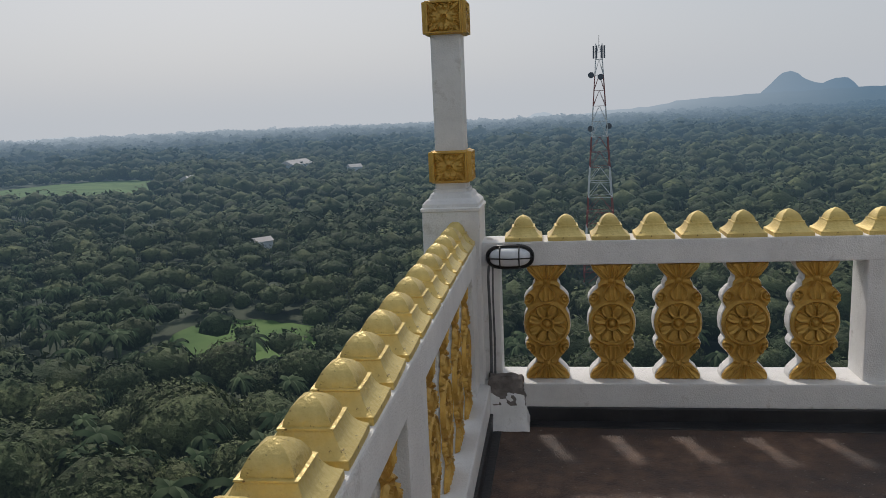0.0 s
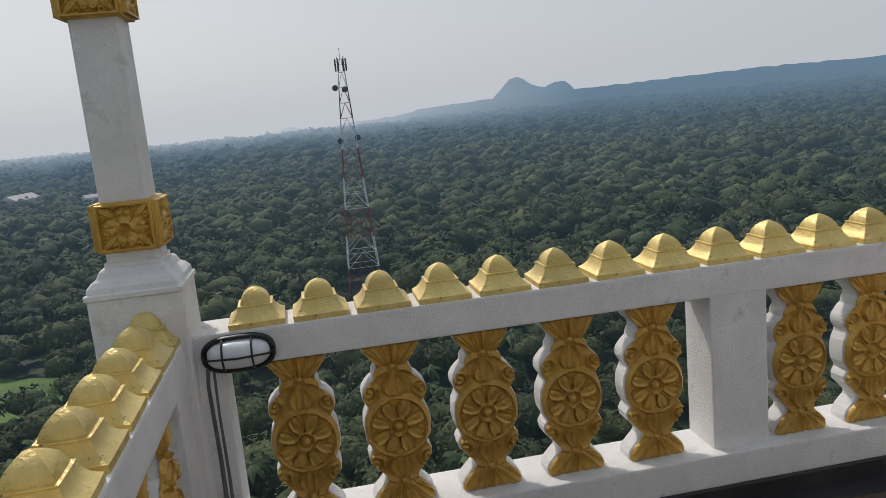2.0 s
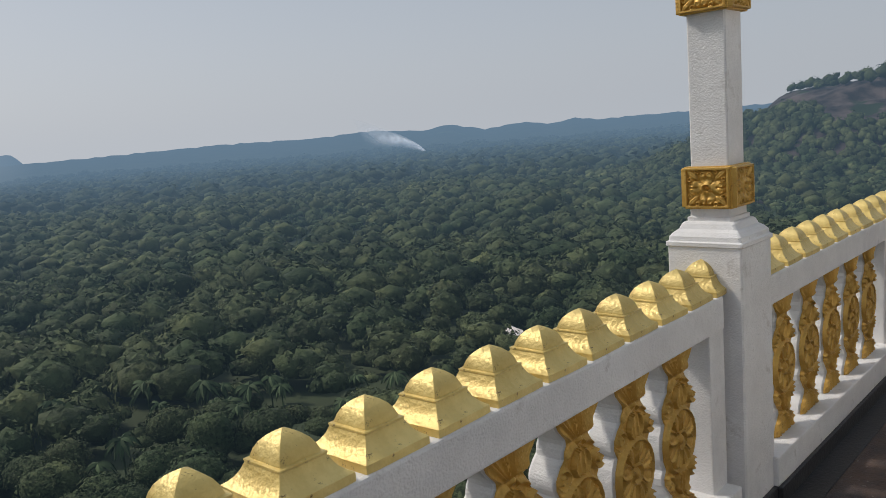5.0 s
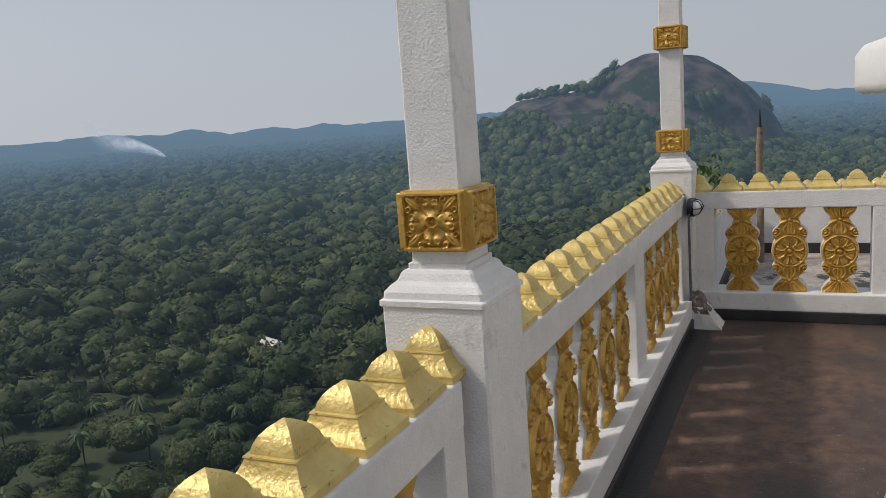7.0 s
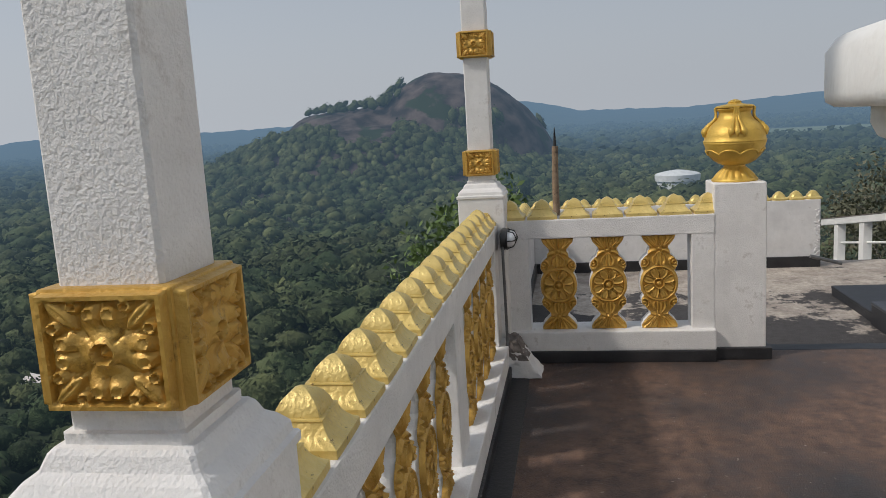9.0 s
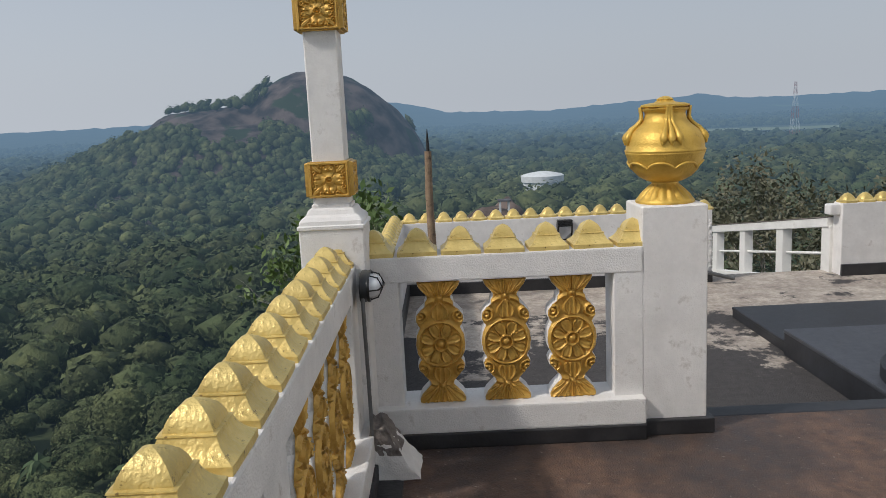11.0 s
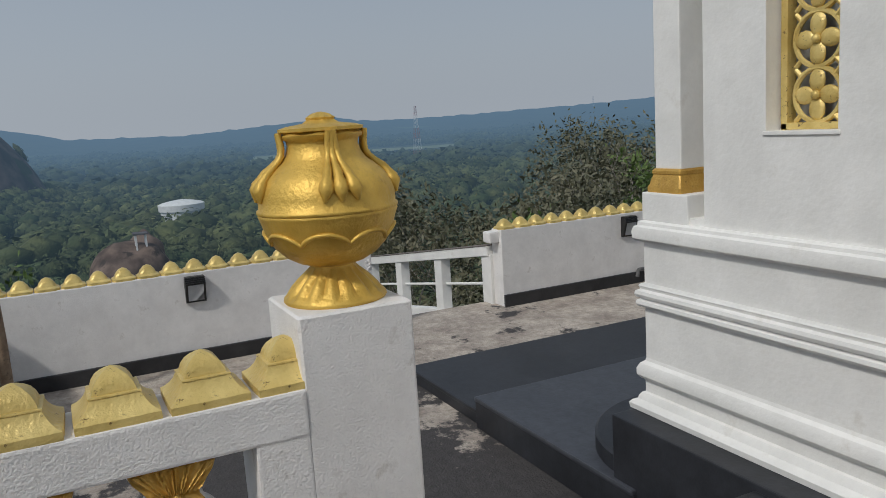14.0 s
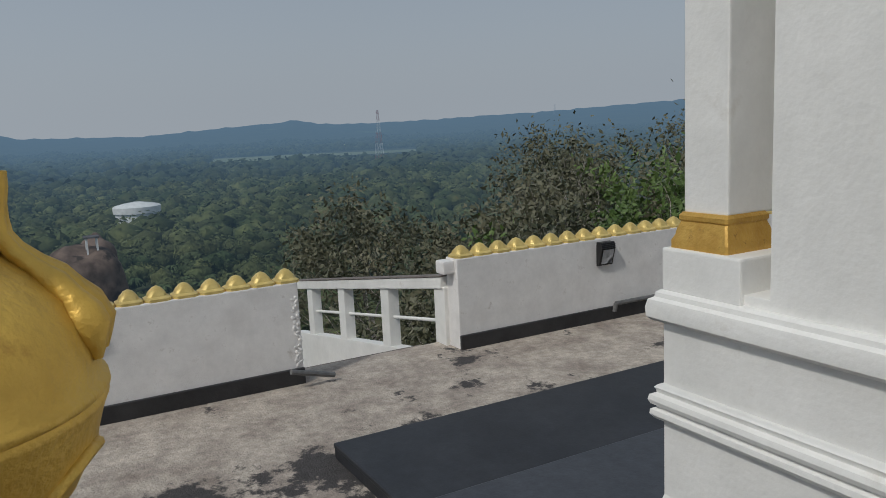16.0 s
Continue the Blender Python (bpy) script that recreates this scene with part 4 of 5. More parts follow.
# black steps before the shrine's east side
def black_step(name, x0, x1, y1, z0, z1, material, label):
    top = empty(name, (x0, -5.0, z0))
    tagged(top, label, "step", "black steps at the shrine")
    part("riser", box_bm(0, x1 - x0 - 0.006, 0, y1 + 5.0 - 0.006, 0, z1 - z0 - 0.03, bev=0.004), BLACK_STEP, top)
    part("tread", box_bm(0, x1 - x0, 0, y1 + 5.0, z1 - z0 - 0.032, z1 - z0, bev=0.012), material, top, "flat tread, worn grey at the rim")


black_step("lower_step", 8.5, 11.03, 0.60, -0.5, -0.40, BLACK_STEP, "low broad step painted matt black")
black_step("upper_step", 8.3, 9.86, 0.63, -0.5, -0.29, BLACK_STEP_UP, "upper step painted matt black on the lower step")
disc = lathe([(0.62, -0.30), (0.62, -0.205), (0.605, -0.192), (0.02, -0.190)], 64)
disc.transform(Matrix.Translation((8.45, -0.05, 0)))
tagged(smooth(part("moonstone_step", disc, BLACK_STEP), 40), "half-round black doorstep on the upper step", "step", "black steps at the shrine")


# ---- parapets of the lower terrace ----
def cap_small(parent, m):
    return share(CAP, "finial", parent, m)


def make_cap():
    bm = bmesh.new()
    n, rings = 16, []
    for h, z, p in ((0.094, 0.0, 8), (0.094, 0.02, 8), (0.07, 0.035, 6), (0.06, 0.062, 5), (0.05, 0.075, 3), (0.034, 0.095, 2.4), (0.004, 0.108, 2)):
        ring = []
        for k in range(n):
            a = 2 * math.pi * (k + 0.5) / n
            c, s = math.cos(a), math.sin(a)
            q = (abs(c) ** p + abs(s) ** p) ** (-1 / p)
            ring.append((h * q * c, h * q * s, z))
        rings.append(ring)
    loft(bm, rings)
    return smooth(part("finial", bm, GOLD_CAP), 30)


CAP = make_cap()


def parapet(origin, rz, length, count, first, step_, label):
    top = empty("parapet", origin, rz)
    tagged(top, label, "parapet wall", "parapets of the lower terrace")
    part("wall", box_bm(0, length, -0.10, 0.10, 0.0, 0.82, bev=0.01), PLASTER, top)
    part("skirting", box_bm(0.0, length, -0.13, -0.095, -0.004, 0.13, bev=0.008), BITUMEN, top, "black bitumen skirting")
    for k in range(count):
        cap_small(top, pose(first + step_ * k, 0, 0.819))
    return top


PX = 12.65


def wall_end_stub():
    """A short cut-off block at the head of the wall, where another rail once joined it."""
    bm = box_bm(PX - 0.06, PX + 0.09, -1.20, -1.075, 0.185, 0.305, bev=0.02)
    tagged(part("wall_stub", bm, PLASTER), "stub of a cut-off white rail at the wall's end", "wall stub")


def broken_edge():
    """Raw edge of the wall, with lumps of torn plaster down its height."""
    bm = bmesh.new()
    g = random.Random(4)
    for k in range(46):
        z = -0.40 + 0.60 * k / 45
        m = Matrix.Translation((PX - 0.098 + g.uniform(-0.004, 0.004), 0.292 + g.uniform(-0.022, 0.030), z)) @ Matrix.Rotation(g.uniform(0, 3), 4, "X") @ Matrix.Diagonal((0.010, g.uniform(0.010, 0.026), g.uniform(0.008, 0.020), 1))
        bmesh.ops.create_icosphere(bm, subdivisions=1, radius=1, matrix=m)
    tagged(part("torn_plaster", bm, PLASTER), "rough torn plaster on the wall's broken edge", "plaster", kind="structure")


wall_end_stub()
broken_edge()
parapet((PX, 3.72, -0.5), -90, 3.46, 18, 0.08, 0.195, "white parapet wall with gilded caps and a rough broken end")
parapet((PX, -1.19, -0.5), -90, 5.3, 26, 0.10, 0.199, "white parapet wall with a row of gilded caps")
parapet((7.60, 3.80, -0.5), 0, 4.95, 25, 0.12, 0.2, "white parapet wall with gilded caps beside the drop")
bpy.data.objects.remove(CAP)


def stair_rail():
    """A concrete railing that runs out from the terrace and sinks along the stairs."""
    y = -1.215
    top = empty("stair_railing", (PX, y, -0.5))
    tagged(top, "white concrete railing that sinks beside stairs leading down", "railing")
    fall = 0.163
    x0, x1 = 0.12, 4.6

    def bar(za, zb, half, a=x0, b=x1):
        bm = bmesh.new()
        loft(bm, [[(x, -half, za - fall * x), (x, half, za - fall * x), (x, half, zb - fall * x), (x, -half, zb - fall * x)] for x in (a, b)])
        bmesh.ops.recalc_face_normals(bm, faces=bm.faces)
        bmesh.ops.bevel(bm, geom=bm.edges[:], offset=0.006, segments=2, affect="EDGES")
        return bm

    part("top_bar", bar(0.545, 0.655, 0.08), SMOOTH, top)
    part("coping", bar(0.653, 0.668, 0.086), CEMENT, top, "bare weathered cement top")
    part("lower_wall", bar(-0.75, -0.075, 0.07), SMOOTH, top)
    for x in (0.19, 1.42, 2.69, 3.85):
        z = -fall * x
        part("post", box_bm(x - 0.10, x + 0.10, -0.062, 0.062, z - 0.10, z + 0.57, bev=0.006), SMOOTH, top)
        if x < 3.5:
            bm = bmesh.new()
            tube(bm, [(x + 0.05, 0, 0.235 - fall * (x + 0.05)), (x + 1.2, 0, 0.235 - fall * (x + 1.2))], 0.018, 10)
            smooth(part("pipe", bm, SMOOTH, top), 60)


stair_rail()


def flood_lamp(y):
    top = empty("wall_lamp", (PX - 0.10, y, 0.175), -90)
    tagged(top, "small black wall lamp with a louvred hood", "wall lamp", "wall lamps on the parapet")
    bm = bmesh.new()
    loft(bm, [[(-0.085, -0.01, -0.12), (0.085, -0.01, -0.12), (0.085, 0, -0.12), (-0.085, 0, -0.12)], [(-0.085, -0.035, -0.115), (0.085, -0.035, -0.115), (0.085, 0, -0.115), (-0.085, 0, -0.115)],
              [(-0.085, -0.085, 0.06), (0.085, -0.085, 0.06), (0.085, 0, 0.06), (-0.085, 0, 0.06)], [(-0.08, -0.07, 0.115), (0.08, -0.07, 0.115), (0.08, 0, 0.115), (-0.08, 0, 0.115)]])
    bmesh.ops.recalc_face_normals(bm, faces=bm.faces)
    part("housing", bm, BLACK, top)
    bm = bmesh.new()
    bm.faces.new([bm.verts.new(p) for p in ((-0.066, -0.046, -0.098), (0.066, -0.046, -0.098), (0.066, -0.088, 0.045), (-0.066, -0.088, 0.045))])
    bmesh.ops.solidify(bm, geom=bm.faces[:], thickness=-0.006)
    part("glass", bm, FROST, top, "frosted pane")
    for k in range(4):
        part("louvre", box_bm(-0.086, 0.086, -0.094 + 0.004 * k, -0.07, 0.055 + 0.016 * k, 0.062 + 0.016 * k, bev=0.002), BLACK, top)


flood_lamp(1.915)
flood_lamp(-2.84)


# ---- caged bulkhead lamps at the corners ----
def bulkhead(loc, rz, drop, label):
    top = empty("bulkhead_lamp", loc, rz)
    tagged(top, label, "wall lamp", "caged lamps at the corners")
    n = 32

    def oval(a, b, y):
        return [(a * math.copysign(abs(math.cos(t)) ** 0.7, math.cos(t)), y, b * math.copysign(abs(math.sin(t)) ** 0.8, math.sin(t))) for t in [2 * math.pi * k / n for k in range(n)]]

    bm = bmesh.new()
    loft(bm, [oval(0.112, 0.058, 0.0), oval(0.115, 0.061, -0.012), oval(0.110, 0.056, -0.030), oval(0.100, 0.046, -0.034)])
    smooth(part("body", bm, BLACK, top), 40)
    bm = bmesh.new()
    loft(bm, [oval(0.098, 0.045, -0.028), oval(0.094, 0.042, -0.055), oval(0.078, 0.032, -0.075), oval(0.04, 0.014, -0.083)])
    smooth(part("glass", bm, FROST, top, "frosted glass"), 60)
    bm = bmesh.new()
    o = oval(0.108, 0.054, -0.034)
    tube(bm, o + [o[0]], 0.007, 6)
    for x in (-0.045, 0.045):
        tube(bm, [(x, -0.03, 0.052), (x, -0.070, 0.040), (x, -0.090, 0.0), (x, -0.070, -0.040), (x, -0.03, -0.052)], 0.0035, 6)
    tube(bm, [(-0.108, -0.03, 0), (-0.095, -0.075, 0), (0, -0.092, 0), (0.095, -0.075, 0), (0.108, -0.03, 0)], 0.0035, 6)
    smooth(part("cage", bm, BLACK, top, "black wire cage"), 60)
    bm = bmesh.new()
    tube(bm, [(-0.100, -0.012, -0.02), (-0.108, -0.012, -0.10), (-0.104, -0.014, -0.35), (-0.108, -0.016, -drop)], 0.008, 8)
    tube(bm, [(-0.085, -0.012, -0.05), (-0.088, -0.012, -0.2), (-0.086, -0.014, -0.4), (-0.09, -0.016, -drop)], 0.006, 8)
    part("cable", bm, CONDUIT, top, "black cable down to the floor")


bulkhead((-0.115, 3.617, 0.805), 0, 0.72, "caged oval bulkhead lamp on the corner of the rail")
bulkhead((7.10, 3.607, 0.80), 0, 0.72, "caged oval bulkhead lamp on the far corner of the rail")


def cement_lump(loc, turn, seed, label):
    """A wedge of mortar in the corner, painted white low down and bare on top."""
    top = empty("cement_lump", loc, turn)
    tagged(top, label, "cement patch", "cement lumps in the corners")
    for nm, s, z0, z1, material, lab in (("wedge", 1.0, 0.0, 0.15, PLASTER, "chipped white paint"), ("mortar", 0.84, 0.10, 0.215, CEMENT, "bare brown mortar")):
        bm = bmesh.new()
        bmesh.ops.create_cube(bm, size=1)
        bmesh.ops.subdivide_edges(bm, edges=bm.edges[:], cuts=7, use_grid_fill=True)
        for v in bm.verts:
            p = v.co.copy()
            t = p.z + 0.5
            z = z0 + (z1 - z0) * t
            k = s * (1 - 1.6 * (z - z0))
            lean = max(0.0, 1 - z / 0.26)
            v.co = Vector((p.x * 0.23 * k, 0.10 - (0.5 - p.y) * 0.20 * k * (0.35 + 0.65 * lean), z))
            w = Vector((noise.noise(p * 5 + Vector((seed, 0, 0))), noise.noise(p * 5 + Vector((0, seed, 0))), noise.noise(p * 5 + Vector((0, 0, seed)))))
            v.co += w * (0.014 if t > 0.02 else 0.006)
            v.co.z = max(v.co.z, 0.0)
        smooth(part(nm, bm, material, top, lab), 70)


cement_lump((-0.15, 3.50, 0.006), 0, 2, "rough mortar wedge over the cable end in the corner")
cement_lump((7.07, 3.50, 0.006), 0, 9, "rough mortar wedge over the cable end in the corner")


# ---- pole on the lower terrace ----
def pole():
    top = empty("pole", (11.9, 3.38, -0.5))
    tagged(top, "weathered wooden pole with a dark spike", "pole")
    bm = bmesh.new()
    tube(bm, [(0, 0, 0), (0.01, 0.0, 0.6), (-0.005, 0.01, 1.2), (0.0, 0.0, 1.64)], [0.045, 0.043, 0.040, 0.036], 12)
    smooth(part("shaft", bm, BAMBOO, top), 50)
    bm = bmesh.new()
    tube(bm, [(0, 0, 1.62), (0.0, 0, 1.74), (-0.012, 0, 1.86)], [0.02, 0.014, 0.004], 8)
    part("spike", bm, BLACK, top, "dark iron spike")


pole()


# ---- steel masts ----
def mast(name, x, y, z0, h, w0, w1, red, white, split, label):
    top = empty(name, (x, y, z0))
    tagged(top, label, "radio mast")

    def corner(t, k):
        w = (w0 + (w1 - w0) * min(1, t * 1.05)) / 2
        return Vector(((w if k in (0, 3) else -w), (w if k in (0, 1) else -w), h * t))

    levels = [k / split for k in range(split + 1)]
    for tone, material, lab in ((0, red, "red painted lattice"), (1, white, "white painted lattice")):
        bm = bmesh.new()
        for i, (a, b) in enumerate(zip(levels, levels[1:])):
            if (i // 2) % 2 != tone:
                continue
            for k in range(4):
                q = (k + 1) % 4
                tube(bm, [corner(a, k), corner(b, k)], 0.17 if i < split * 0.6 else 0.11, 4)
                tube(bm, [corner(a, k), corner(a, q)], 0.07, 4)
                tube(bm, [corner(a, k), (corner(b, k) + corner(b, q)) / 2, corner(a, q)], 0.08, 4)
        tagged(part("lattice", bm, material, top, lab), kind="stuff")
    return top


# paint of masts, tank and far walls, with the haze emission painted on
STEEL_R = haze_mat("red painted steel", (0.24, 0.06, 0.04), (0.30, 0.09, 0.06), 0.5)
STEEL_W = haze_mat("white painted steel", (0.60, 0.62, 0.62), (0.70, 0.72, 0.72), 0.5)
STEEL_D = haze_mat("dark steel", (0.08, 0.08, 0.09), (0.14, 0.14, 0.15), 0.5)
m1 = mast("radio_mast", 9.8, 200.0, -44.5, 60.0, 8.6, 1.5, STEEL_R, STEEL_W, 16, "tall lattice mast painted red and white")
bm = bmesh.new()
for k in range(6):
    a = k * math.pi / 3
    box(bm, 1.3 * math.cos(a) - 0.2, 1.3 * math.cos(a) + 0.2, 1.3 * math.sin(a) - 0.2, 1.3 * math.sin(a) + 0.2, 56.5, 59.5, bev=0)
    tube(bm, [(0, 0, 58), (1.3 * math.cos(a), 1.3 * math.sin(a), 58)], 0.06, 4)
part("antenna_panels", bm, STEEL_D, m1, "dark antenna panels")
bm = bmesh.new()
tube(bm, [(0, 0, 59), (0, 0, 62)], 0.06, 5)
part("lightning_rod", bm, STEEL_D, m1)
for zz, sx in ((52.5, -2.0), (52.0, 0.3), (39.5, -2.2), (40.0, 2.2)):
    d = lathe([(0.05, -0.3), (0.55, -0.05), (0.75, 0.25), (0.02, 0.3)], 14)
    d.transform(Matrix.Translation((sx, -1.0, zz)) @ Matrix.Rotation(math.pi / 2, 4, "X"))
    part("dish", d, STEEL_D, m1, "round antenna dish")
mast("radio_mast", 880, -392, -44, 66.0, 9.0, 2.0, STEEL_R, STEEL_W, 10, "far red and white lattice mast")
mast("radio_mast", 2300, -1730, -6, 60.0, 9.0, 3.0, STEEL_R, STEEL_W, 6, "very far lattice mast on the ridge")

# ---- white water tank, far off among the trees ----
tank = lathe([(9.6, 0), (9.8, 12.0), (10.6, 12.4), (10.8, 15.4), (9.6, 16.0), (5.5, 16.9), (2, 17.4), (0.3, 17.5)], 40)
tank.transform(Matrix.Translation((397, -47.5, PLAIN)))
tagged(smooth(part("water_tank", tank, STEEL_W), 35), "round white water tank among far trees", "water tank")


# ---- fields, far houses ----
def patch(name, cx, cy, rx, ry, lift, material, label, seed):
    g = np.random.default_rng(seed)
    n = 40
    co, tri = [(cx, cy, float(ground_z(np.array(cx), np.array(cy))) + lift)], []
    for ring_ in (0.5, 1.0):
        for k in range(n):
            a = 2 * math.pi * k / n
            q = ring_ * (1 + 0.12 * math.sin(3 * a + seed) + 0.05 * g.uniform(-1, 1))
            px, py = cx + rx * q * math.cos(a), cy + ry * q * math.sin(a)
            co.append((px, py, float(ground_z(np.array(px), np.array(py))) + lift))
    for k in range(n):
        k2 = (k + 1) % n
        tri += [(0, 1 + k, 1 + k2), (1 + k, 1 + n + k, 1 + n + k2), (1 + k, 1 + n + k2, 1 + k2)]
    return tagged(from_arrays(name, co, tri, material), label, "field", kind="structure")


patch("field", -67, 147, 17, 18, 0.5, GRASS, "bright green open field among the trees", 1)
patch("field", -340, 470, 75, 94, 0.6, GRASS, "pale green paddy field", 3)
patch("field", -262, 430, 40, 34, 0.6, GRASS, "pale green paddy field", 4)
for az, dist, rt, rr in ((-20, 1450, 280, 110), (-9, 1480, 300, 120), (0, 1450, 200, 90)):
    patch("field", dist * math.cos(radians(az)), dist * math.sin(radians(az)), rr, rt, 1.0, FIELD_FAR, "pale far fields with painted haze", az + 40)
# far roofs emit the same painted haze
ROOF = haze_mat("pale roof sheets", (0.55, 0.50, 0.46), (0.65, 0.60, 0.56), 0.2)


def far_house(x, y, w, d, h):
    z = float(ground_z(np.array(x), np.array(y)))
    top = empty("house", (x, y, z), random.uniform(0, 90))
    tagged(top, "far house with a pale roof among the trees", "house", "far houses")
    part("wall", box_bm(-w / 2, w / 2, -d / 2, d / 2, 0, h, bev=0), STEEL_W, top)
    bm = bmesh.new()
    loft(bm, [[(-w * 0.56, -d * 0.6, h), (w * 0.56, -d * 0.6, h), (w * 0.56, d * 0.6, h), (-w * 0.56, d * 0.6, h)], [(-w * 0.56, -0.05, h + d * 0.3), (w * 0.56, -0.05, h + d * 0.3), (w * 0.56, 0.05, h + d * 0.3), (-w * 0.56, 0.05, h + d * 0.3)]])
    part("roof", bm, ROOF, top)


for x, y, w, d, h in ((-205, 590, 26, 12, 9), (-300, 610, 10, 7, 5), (-240, 480, 10, 8, 8), (-97, 240, 6, 4, 6), (-150, 560, 9, 7, 8), (120, 96, 5, 4, 5)):
    far_house(x, y, w, d, h)


# ---- trees just beyond the lower terrace ----
def tree(x, y, zg, h, spread, leaf_mat, leaves, leaf, bare, seed, label):
    g = random.Random(seed)
    top = empty("tree", (x, y, zg))
    tagged(top, label, "tree")
    bm = bmesh.new()
    tips = []

    def limb(p, d, length, rad, depth):
        pts, rads = [p], [rad]
        for k in range(4):
            d = (d + Vector((g.uniform(-1, 1), g.uniform(-1, 1), g.uniform(-0.5, 0.7))) * 0.22).normalized()
            p = p + d * length / 4
            pts.append(p)
            rads.append(rad * (1 - 0.13 * (k + 1)))
            if depth >= 2:
                tips.append(p)
        tube(bm, pts, rads, 6 if depth < 2 else 4)
        if depth < 4:
            for k in range(3 if depth < 3 else 2):
                dd = (d + Vector((g.uniform(-1, 1), g.uniform(-1, 1), g.uniform(-0.35, 0.75))) * 0.85).normalized()
                limb(pts[-1 - (k % 2)], dd, length * g.uniform(0.6, 0.8), rads[-1 - (k % 2)] * 0.68, depth + 1)

    for k in range(3):
        a = 2 * math.pi * k / 3 + g.uniform(-0.4, 0.4)
        limb(Vector((0.15 * math.cos(a), 0.15 * math.sin(a), -0.3)), Vector((spread * math.cos(a), spread * math.sin(a), 1)).normalized(), h * 0.42, h * 0.030, 0)
    part("trunk", bm, BARK, top, "grey twisting bare limbs")
    gg = np.random.default_rng(seed)
    T = np.array([tuple(t) for t in tips])
    T = T[T[:, 2] > h * bare]
    pick = T[gg.integers(0, len(T), leaves)] + gg.normal(size=(leaves, 3)) * (0.022 * h)
    u = gg.normal(size=(leaves, 3))
    u /= np.linalg.norm(u, axis=1)[:, None]
    w = np.cross(u, gg.normal(size=(leaves, 3)))
    w /= np.linalg.norm(w, axis=1)[:, None]
    s = (leaf * gg.uniform(0.6, 1.3, leaves))[:, None]
    co = np.stack([pick + u * s, pick + w * s * 0.42, pick - u * s, pick - w * s * 0.42], 1).reshape(-1, 3)
    b = np.arange(leaves) * 4
    tri = np.concatenate([np.stack([b, b + 1, b + 2], -1), np.stack([b, b + 2, b + 3], -1)])
    from_arrays("crown", co, tri, leaf_mat, top)


tree(24.5, -13.5, -7.0, 9.0, 0.75, LEAF_DRY, 15000, 0.085, 0.42, 3, "gnarled tree with sparse grey-green leaves")
tree(22.5, -8.8, -7.5, 8.2, 0.8, LEAF_DRY, 14000, 0.085, 0.38, 5, "gnarled tree with sparse grey-green leaves")
tree(26.0, -9.2, -8.5, 8.6, 0.8, LEAF_DRY, 13000, 0.085, 0.38, 23, "gnarled tree with sparse grey-green leaves")
tree(19.5, -9.4, -7.0, 7.4, 0.7, LEAF_NEAR, 14000, 0.09, 0.40, 8, "bushy tree with fresh green leaves")
tree(27.0, -19.0, -7.5, 9.4, 0.8, LEAF_DRY, 13000, 0.085, 0.42, 11, "gnarled tree with sparse grey-green leaves")
tree(18.0, -5.6, -7.0, 5.6, 0.8, LEAF_DRY, 8000, 0.08, 0.40, 13, "gnarled bush with bare grey twigs")
tree(16.6, 4.35, -4.6, 4.8, 0.3, LEAF_NEAR, 4500, 0.09, 0.45, 17, "young tree with bright green leaves")


# ---- boulder with a small tower on the eastern slope ----
def boulder(x, y, z, rx, ry, rz, seed, label):
    bm = bmesh.new()
    bmesh.ops.create_icosphere(bm, subdivisions=4, radius=1)
    for v in bm.verts:
        p = v.co.copy()
        k = 1 + 0.16 * noise.noise(p * 1.6 + Vector((seed, 0, 0))) + 0.05 * noise.noise(p * 5)
        v.co = Vector((p.x * rx * k, p.y * ry * k, p.z * rz * k))
    return tagged(smooth(part("boulder", bm, BOULDER, None, loc=(x, y, z)), 60), label, "boulder", "boulders on the slope")


boulder(150, -6.2, -23.5, 8, 7.2, 7.6, 3, "rounded dark boulder among the trees")
boulder(160, -9.6, -22.0, 4.6, 3.7, 6.6, 7, "rounded dark boulder among the trees")
hut = empty("lookout", (148.5, -8.2, -16.6))
tagged(hut, "tiny white lookout on a boulder", "lookout tower")
for sx in (-0.8, 0.8):
    for sy in (-0.8, 0.8):
        part("post", box_bm(sx - 0.14, sx + 0.14, sy - 0.14, sy + 0.14, -0.6, 2.2, bev=0), STEEL_W, hut)
part("roof", box_bm(-1.2, 1.2, -1.2, 1.2, 2.2, 2.5, bev=0.05), STEEL_D, hut)


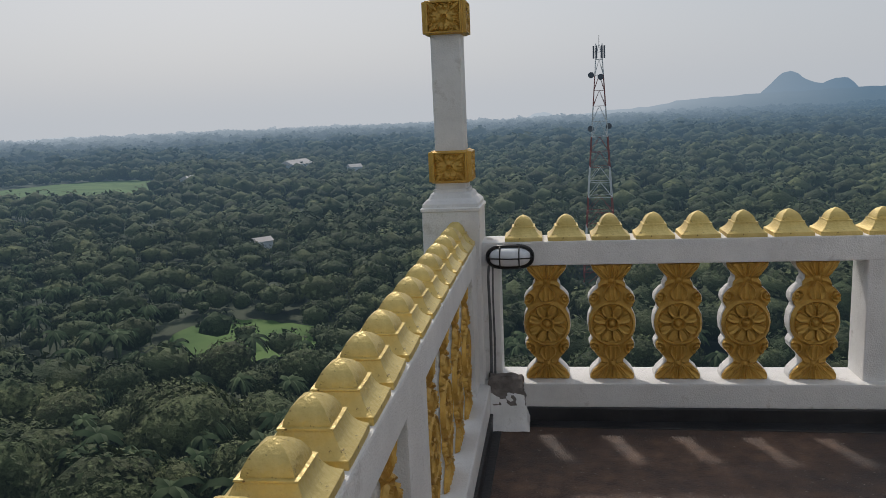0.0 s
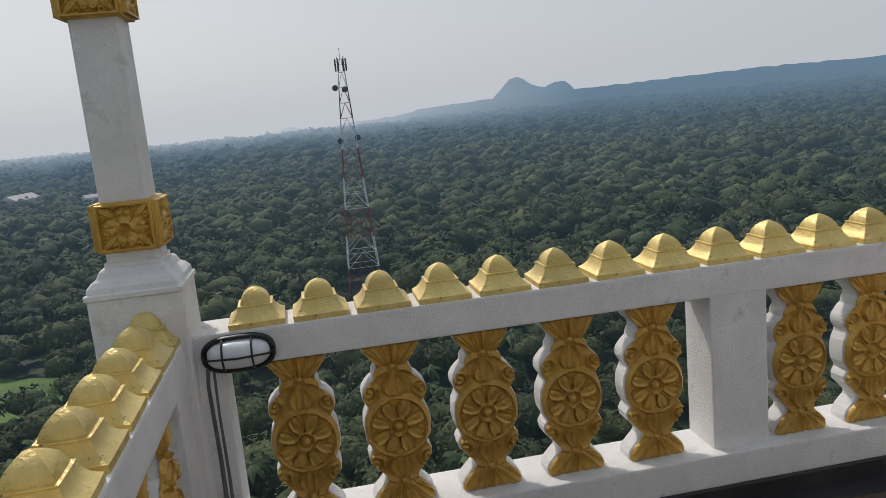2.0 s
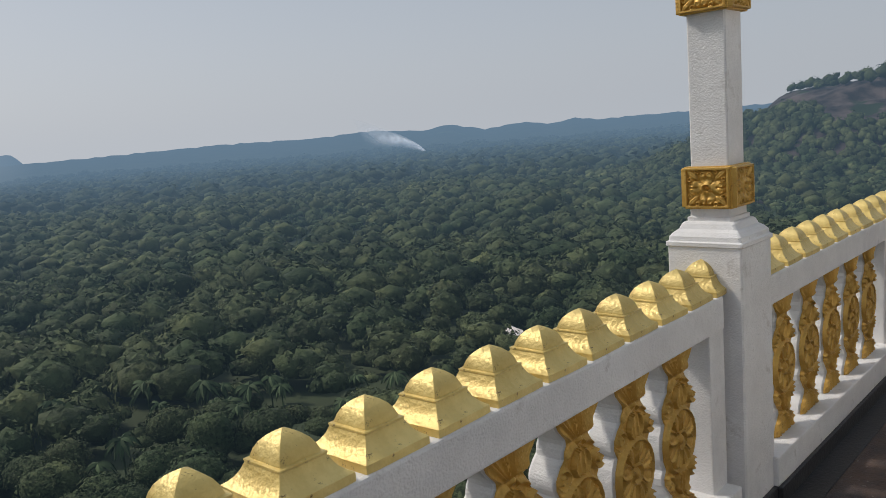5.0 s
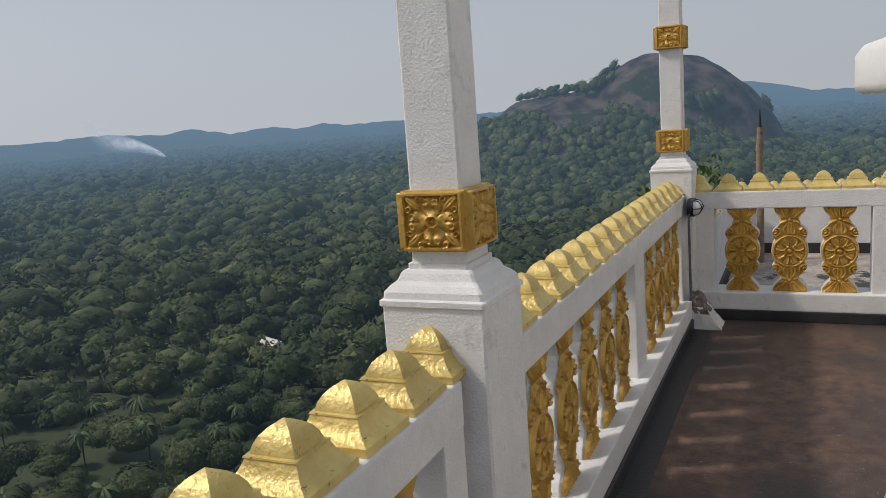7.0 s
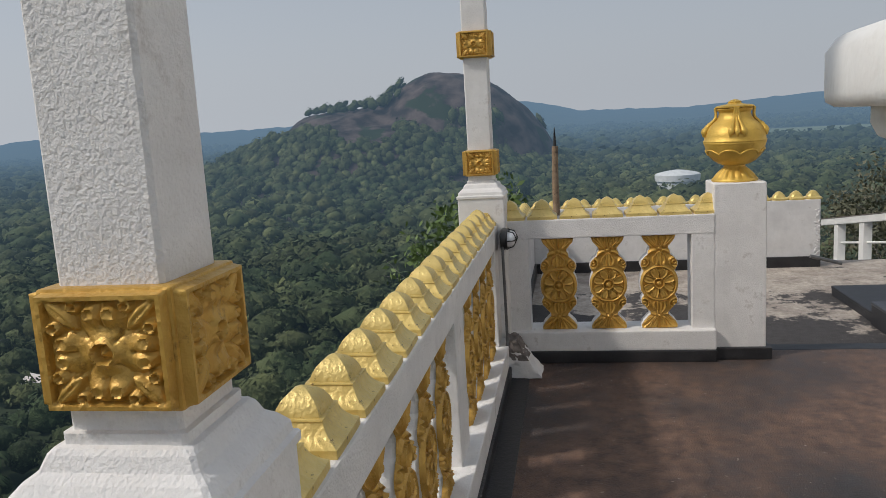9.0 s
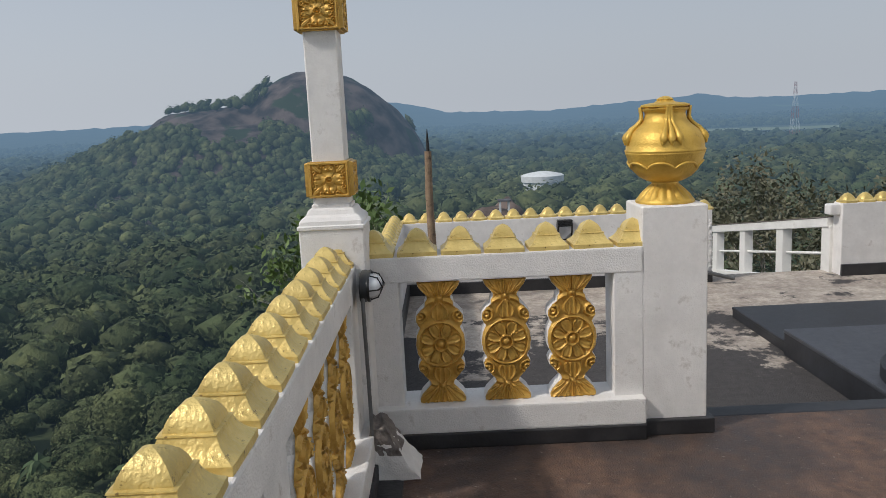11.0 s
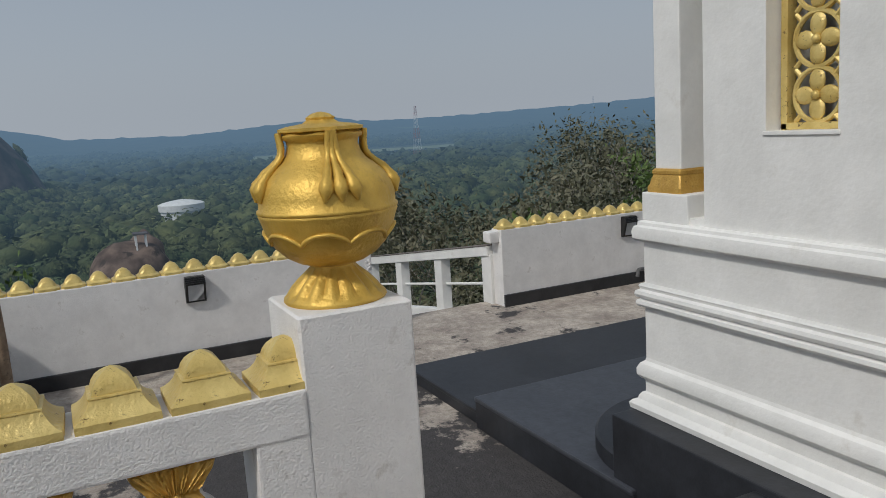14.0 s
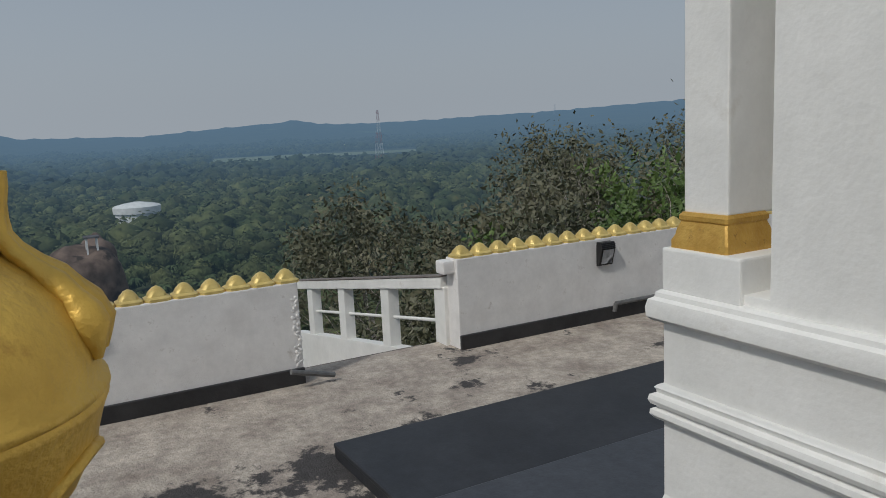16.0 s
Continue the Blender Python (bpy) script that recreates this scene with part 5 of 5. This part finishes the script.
# ---- smoke over the far woods ----
def smoke():
    """A thin veil of smoke, drifting sideways as it rises."""
    m = bpy.data.materials.new("thin smoke")
    m.use_nodes = True
    N, L = m.node_tree.nodes, m.node_tree.links
    N.remove(N["Principled BSDF"])
    tr, df, mx = N.new("ShaderNodeBsdfTransparent"), N.new("ShaderNodeBsdfDiffuse"), N.new("ShaderNodeMixShader")
    tl, ad = N.new("ShaderNodeBsdfTranslucent"), N.new("ShaderNodeAddShader")
    df.inputs[0].default_value = tl.inputs[0].default_value = (0.7, 0.71, 0.74, 1)
    at, ns, mul = N.new("ShaderNodeAttribute"), N.new("ShaderNodeTexNoise"), N.new("ShaderNodeMath")
    at.attribute_name = "thick"
    ns.inputs["Scale"].default_value, ns.inputs["Detail"].default_value = 0.03, 5
    geo = N.new("ShaderNodeNewGeometry")
    L.new(geo.outputs["Position"], ns.inputs["Vector"])
    mul.operation = "MULTIPLY"
    L.new(at.outputs["Fac"], mul.inputs[0])
    L.new(ns.outputs[0], mul.inputs[1])
    L.new(mul.outputs[0], mx.inputs[0])
    L.new(df.outputs[0], ad.inputs[0])
    L.new(tl.outputs[0], ad.inputs[1])
    L.new(tr.outputs[0], mx.inputs[1])
    L.new(ad.outputs[0], mx.inputs[2])
    L.new(mx.outputs[0], N["Material Output"].inputs[0])
    D, a0 = 1750, radians(43.8)
    side = Vector((-math.sin(a0), math.cos(a0), 0))
    back = Vector((math.cos(a0), math.sin(a0), 0))
    base = back * D + Vector((0, 0, -38))
    bm = bmesh.new()
    lay = bm.verts.layers.float.new("thick")
    rows = []
    for k in range(25):
        t = k / 24
        c = base + side * (150 * t ** 1.15) + Vector((0, 0, 62 * t ** 0.7))
        w = 5 + 30 * t
        row = []
        for q in range(9):
            v = q / 8 * 2 - 1
            vert = bm.verts.new(c + Vector((0, 0, 1)) * (v * w) + side * (v * w * 0.5) + back * (6 * math.sin(5 * t + 2 * v)))
            vert[lay] = 2.3 * (1 - v * v) ** 1.1 * (1 - t) ** 0.9
            row.append(vert)
        rows.append(row)
    for a, b in zip(rows, rows[1:]):
        for q in range(8):
            bm.faces.new((a[q], a[q + 1], b[q + 1], b[q]))
    ob = smooth(part("smoke", bm, m), 180)
    ob.visible_shadow = False
    tagged(ob, "thin white smoke that drifts over far woods", "smoke", kind="structure")


smoke()


# ---- loose bars and cable on the lower terrace ----
bm = bmesh.new()
tube(bm, [(12.38, 0.42, -0.34), (12.44, 0.05, -0.45)], 0.022, 8)
tagged(part("iron_bar", bm, CONDUIT), "short rusty bar that leans at the wall's broken end", "bar")
bm = bmesh.new()
tube(bm, [(PX - 0.15, -2.95, -0.34), (PX - 0.15, -4.6, -0.345)], 0.022, 8)
tube(bm, [(PX - 0.15, -2.95, -0.34), (PX - 0.15, -2.93, -0.42)], 0.022, 8)
tagged(part("conduit_pipe", bm, CONDUIT), "grey conduit pipe along the foot of the wall", "pipe")
for k in range(9):
    st = part("stair", box_bm(PX + 0.10 + 0.46 * k, PX + 0.60 + 0.46 * k, -1.15, 0.24, -2.6 - 0.075 * k, -0.60 - 0.15 * k, bev=0.012), CEMENT)
    tagged(st, "grey concrete stair that leads down", "stair", "stairs down", kind="structure")
part("threshold", box_bm(PX - 0.03, PX + 0.12, -1.14, 0.25, -0.62, -0.512, bev=0.012), CEMENT, low_floor, "bare concrete threshold")
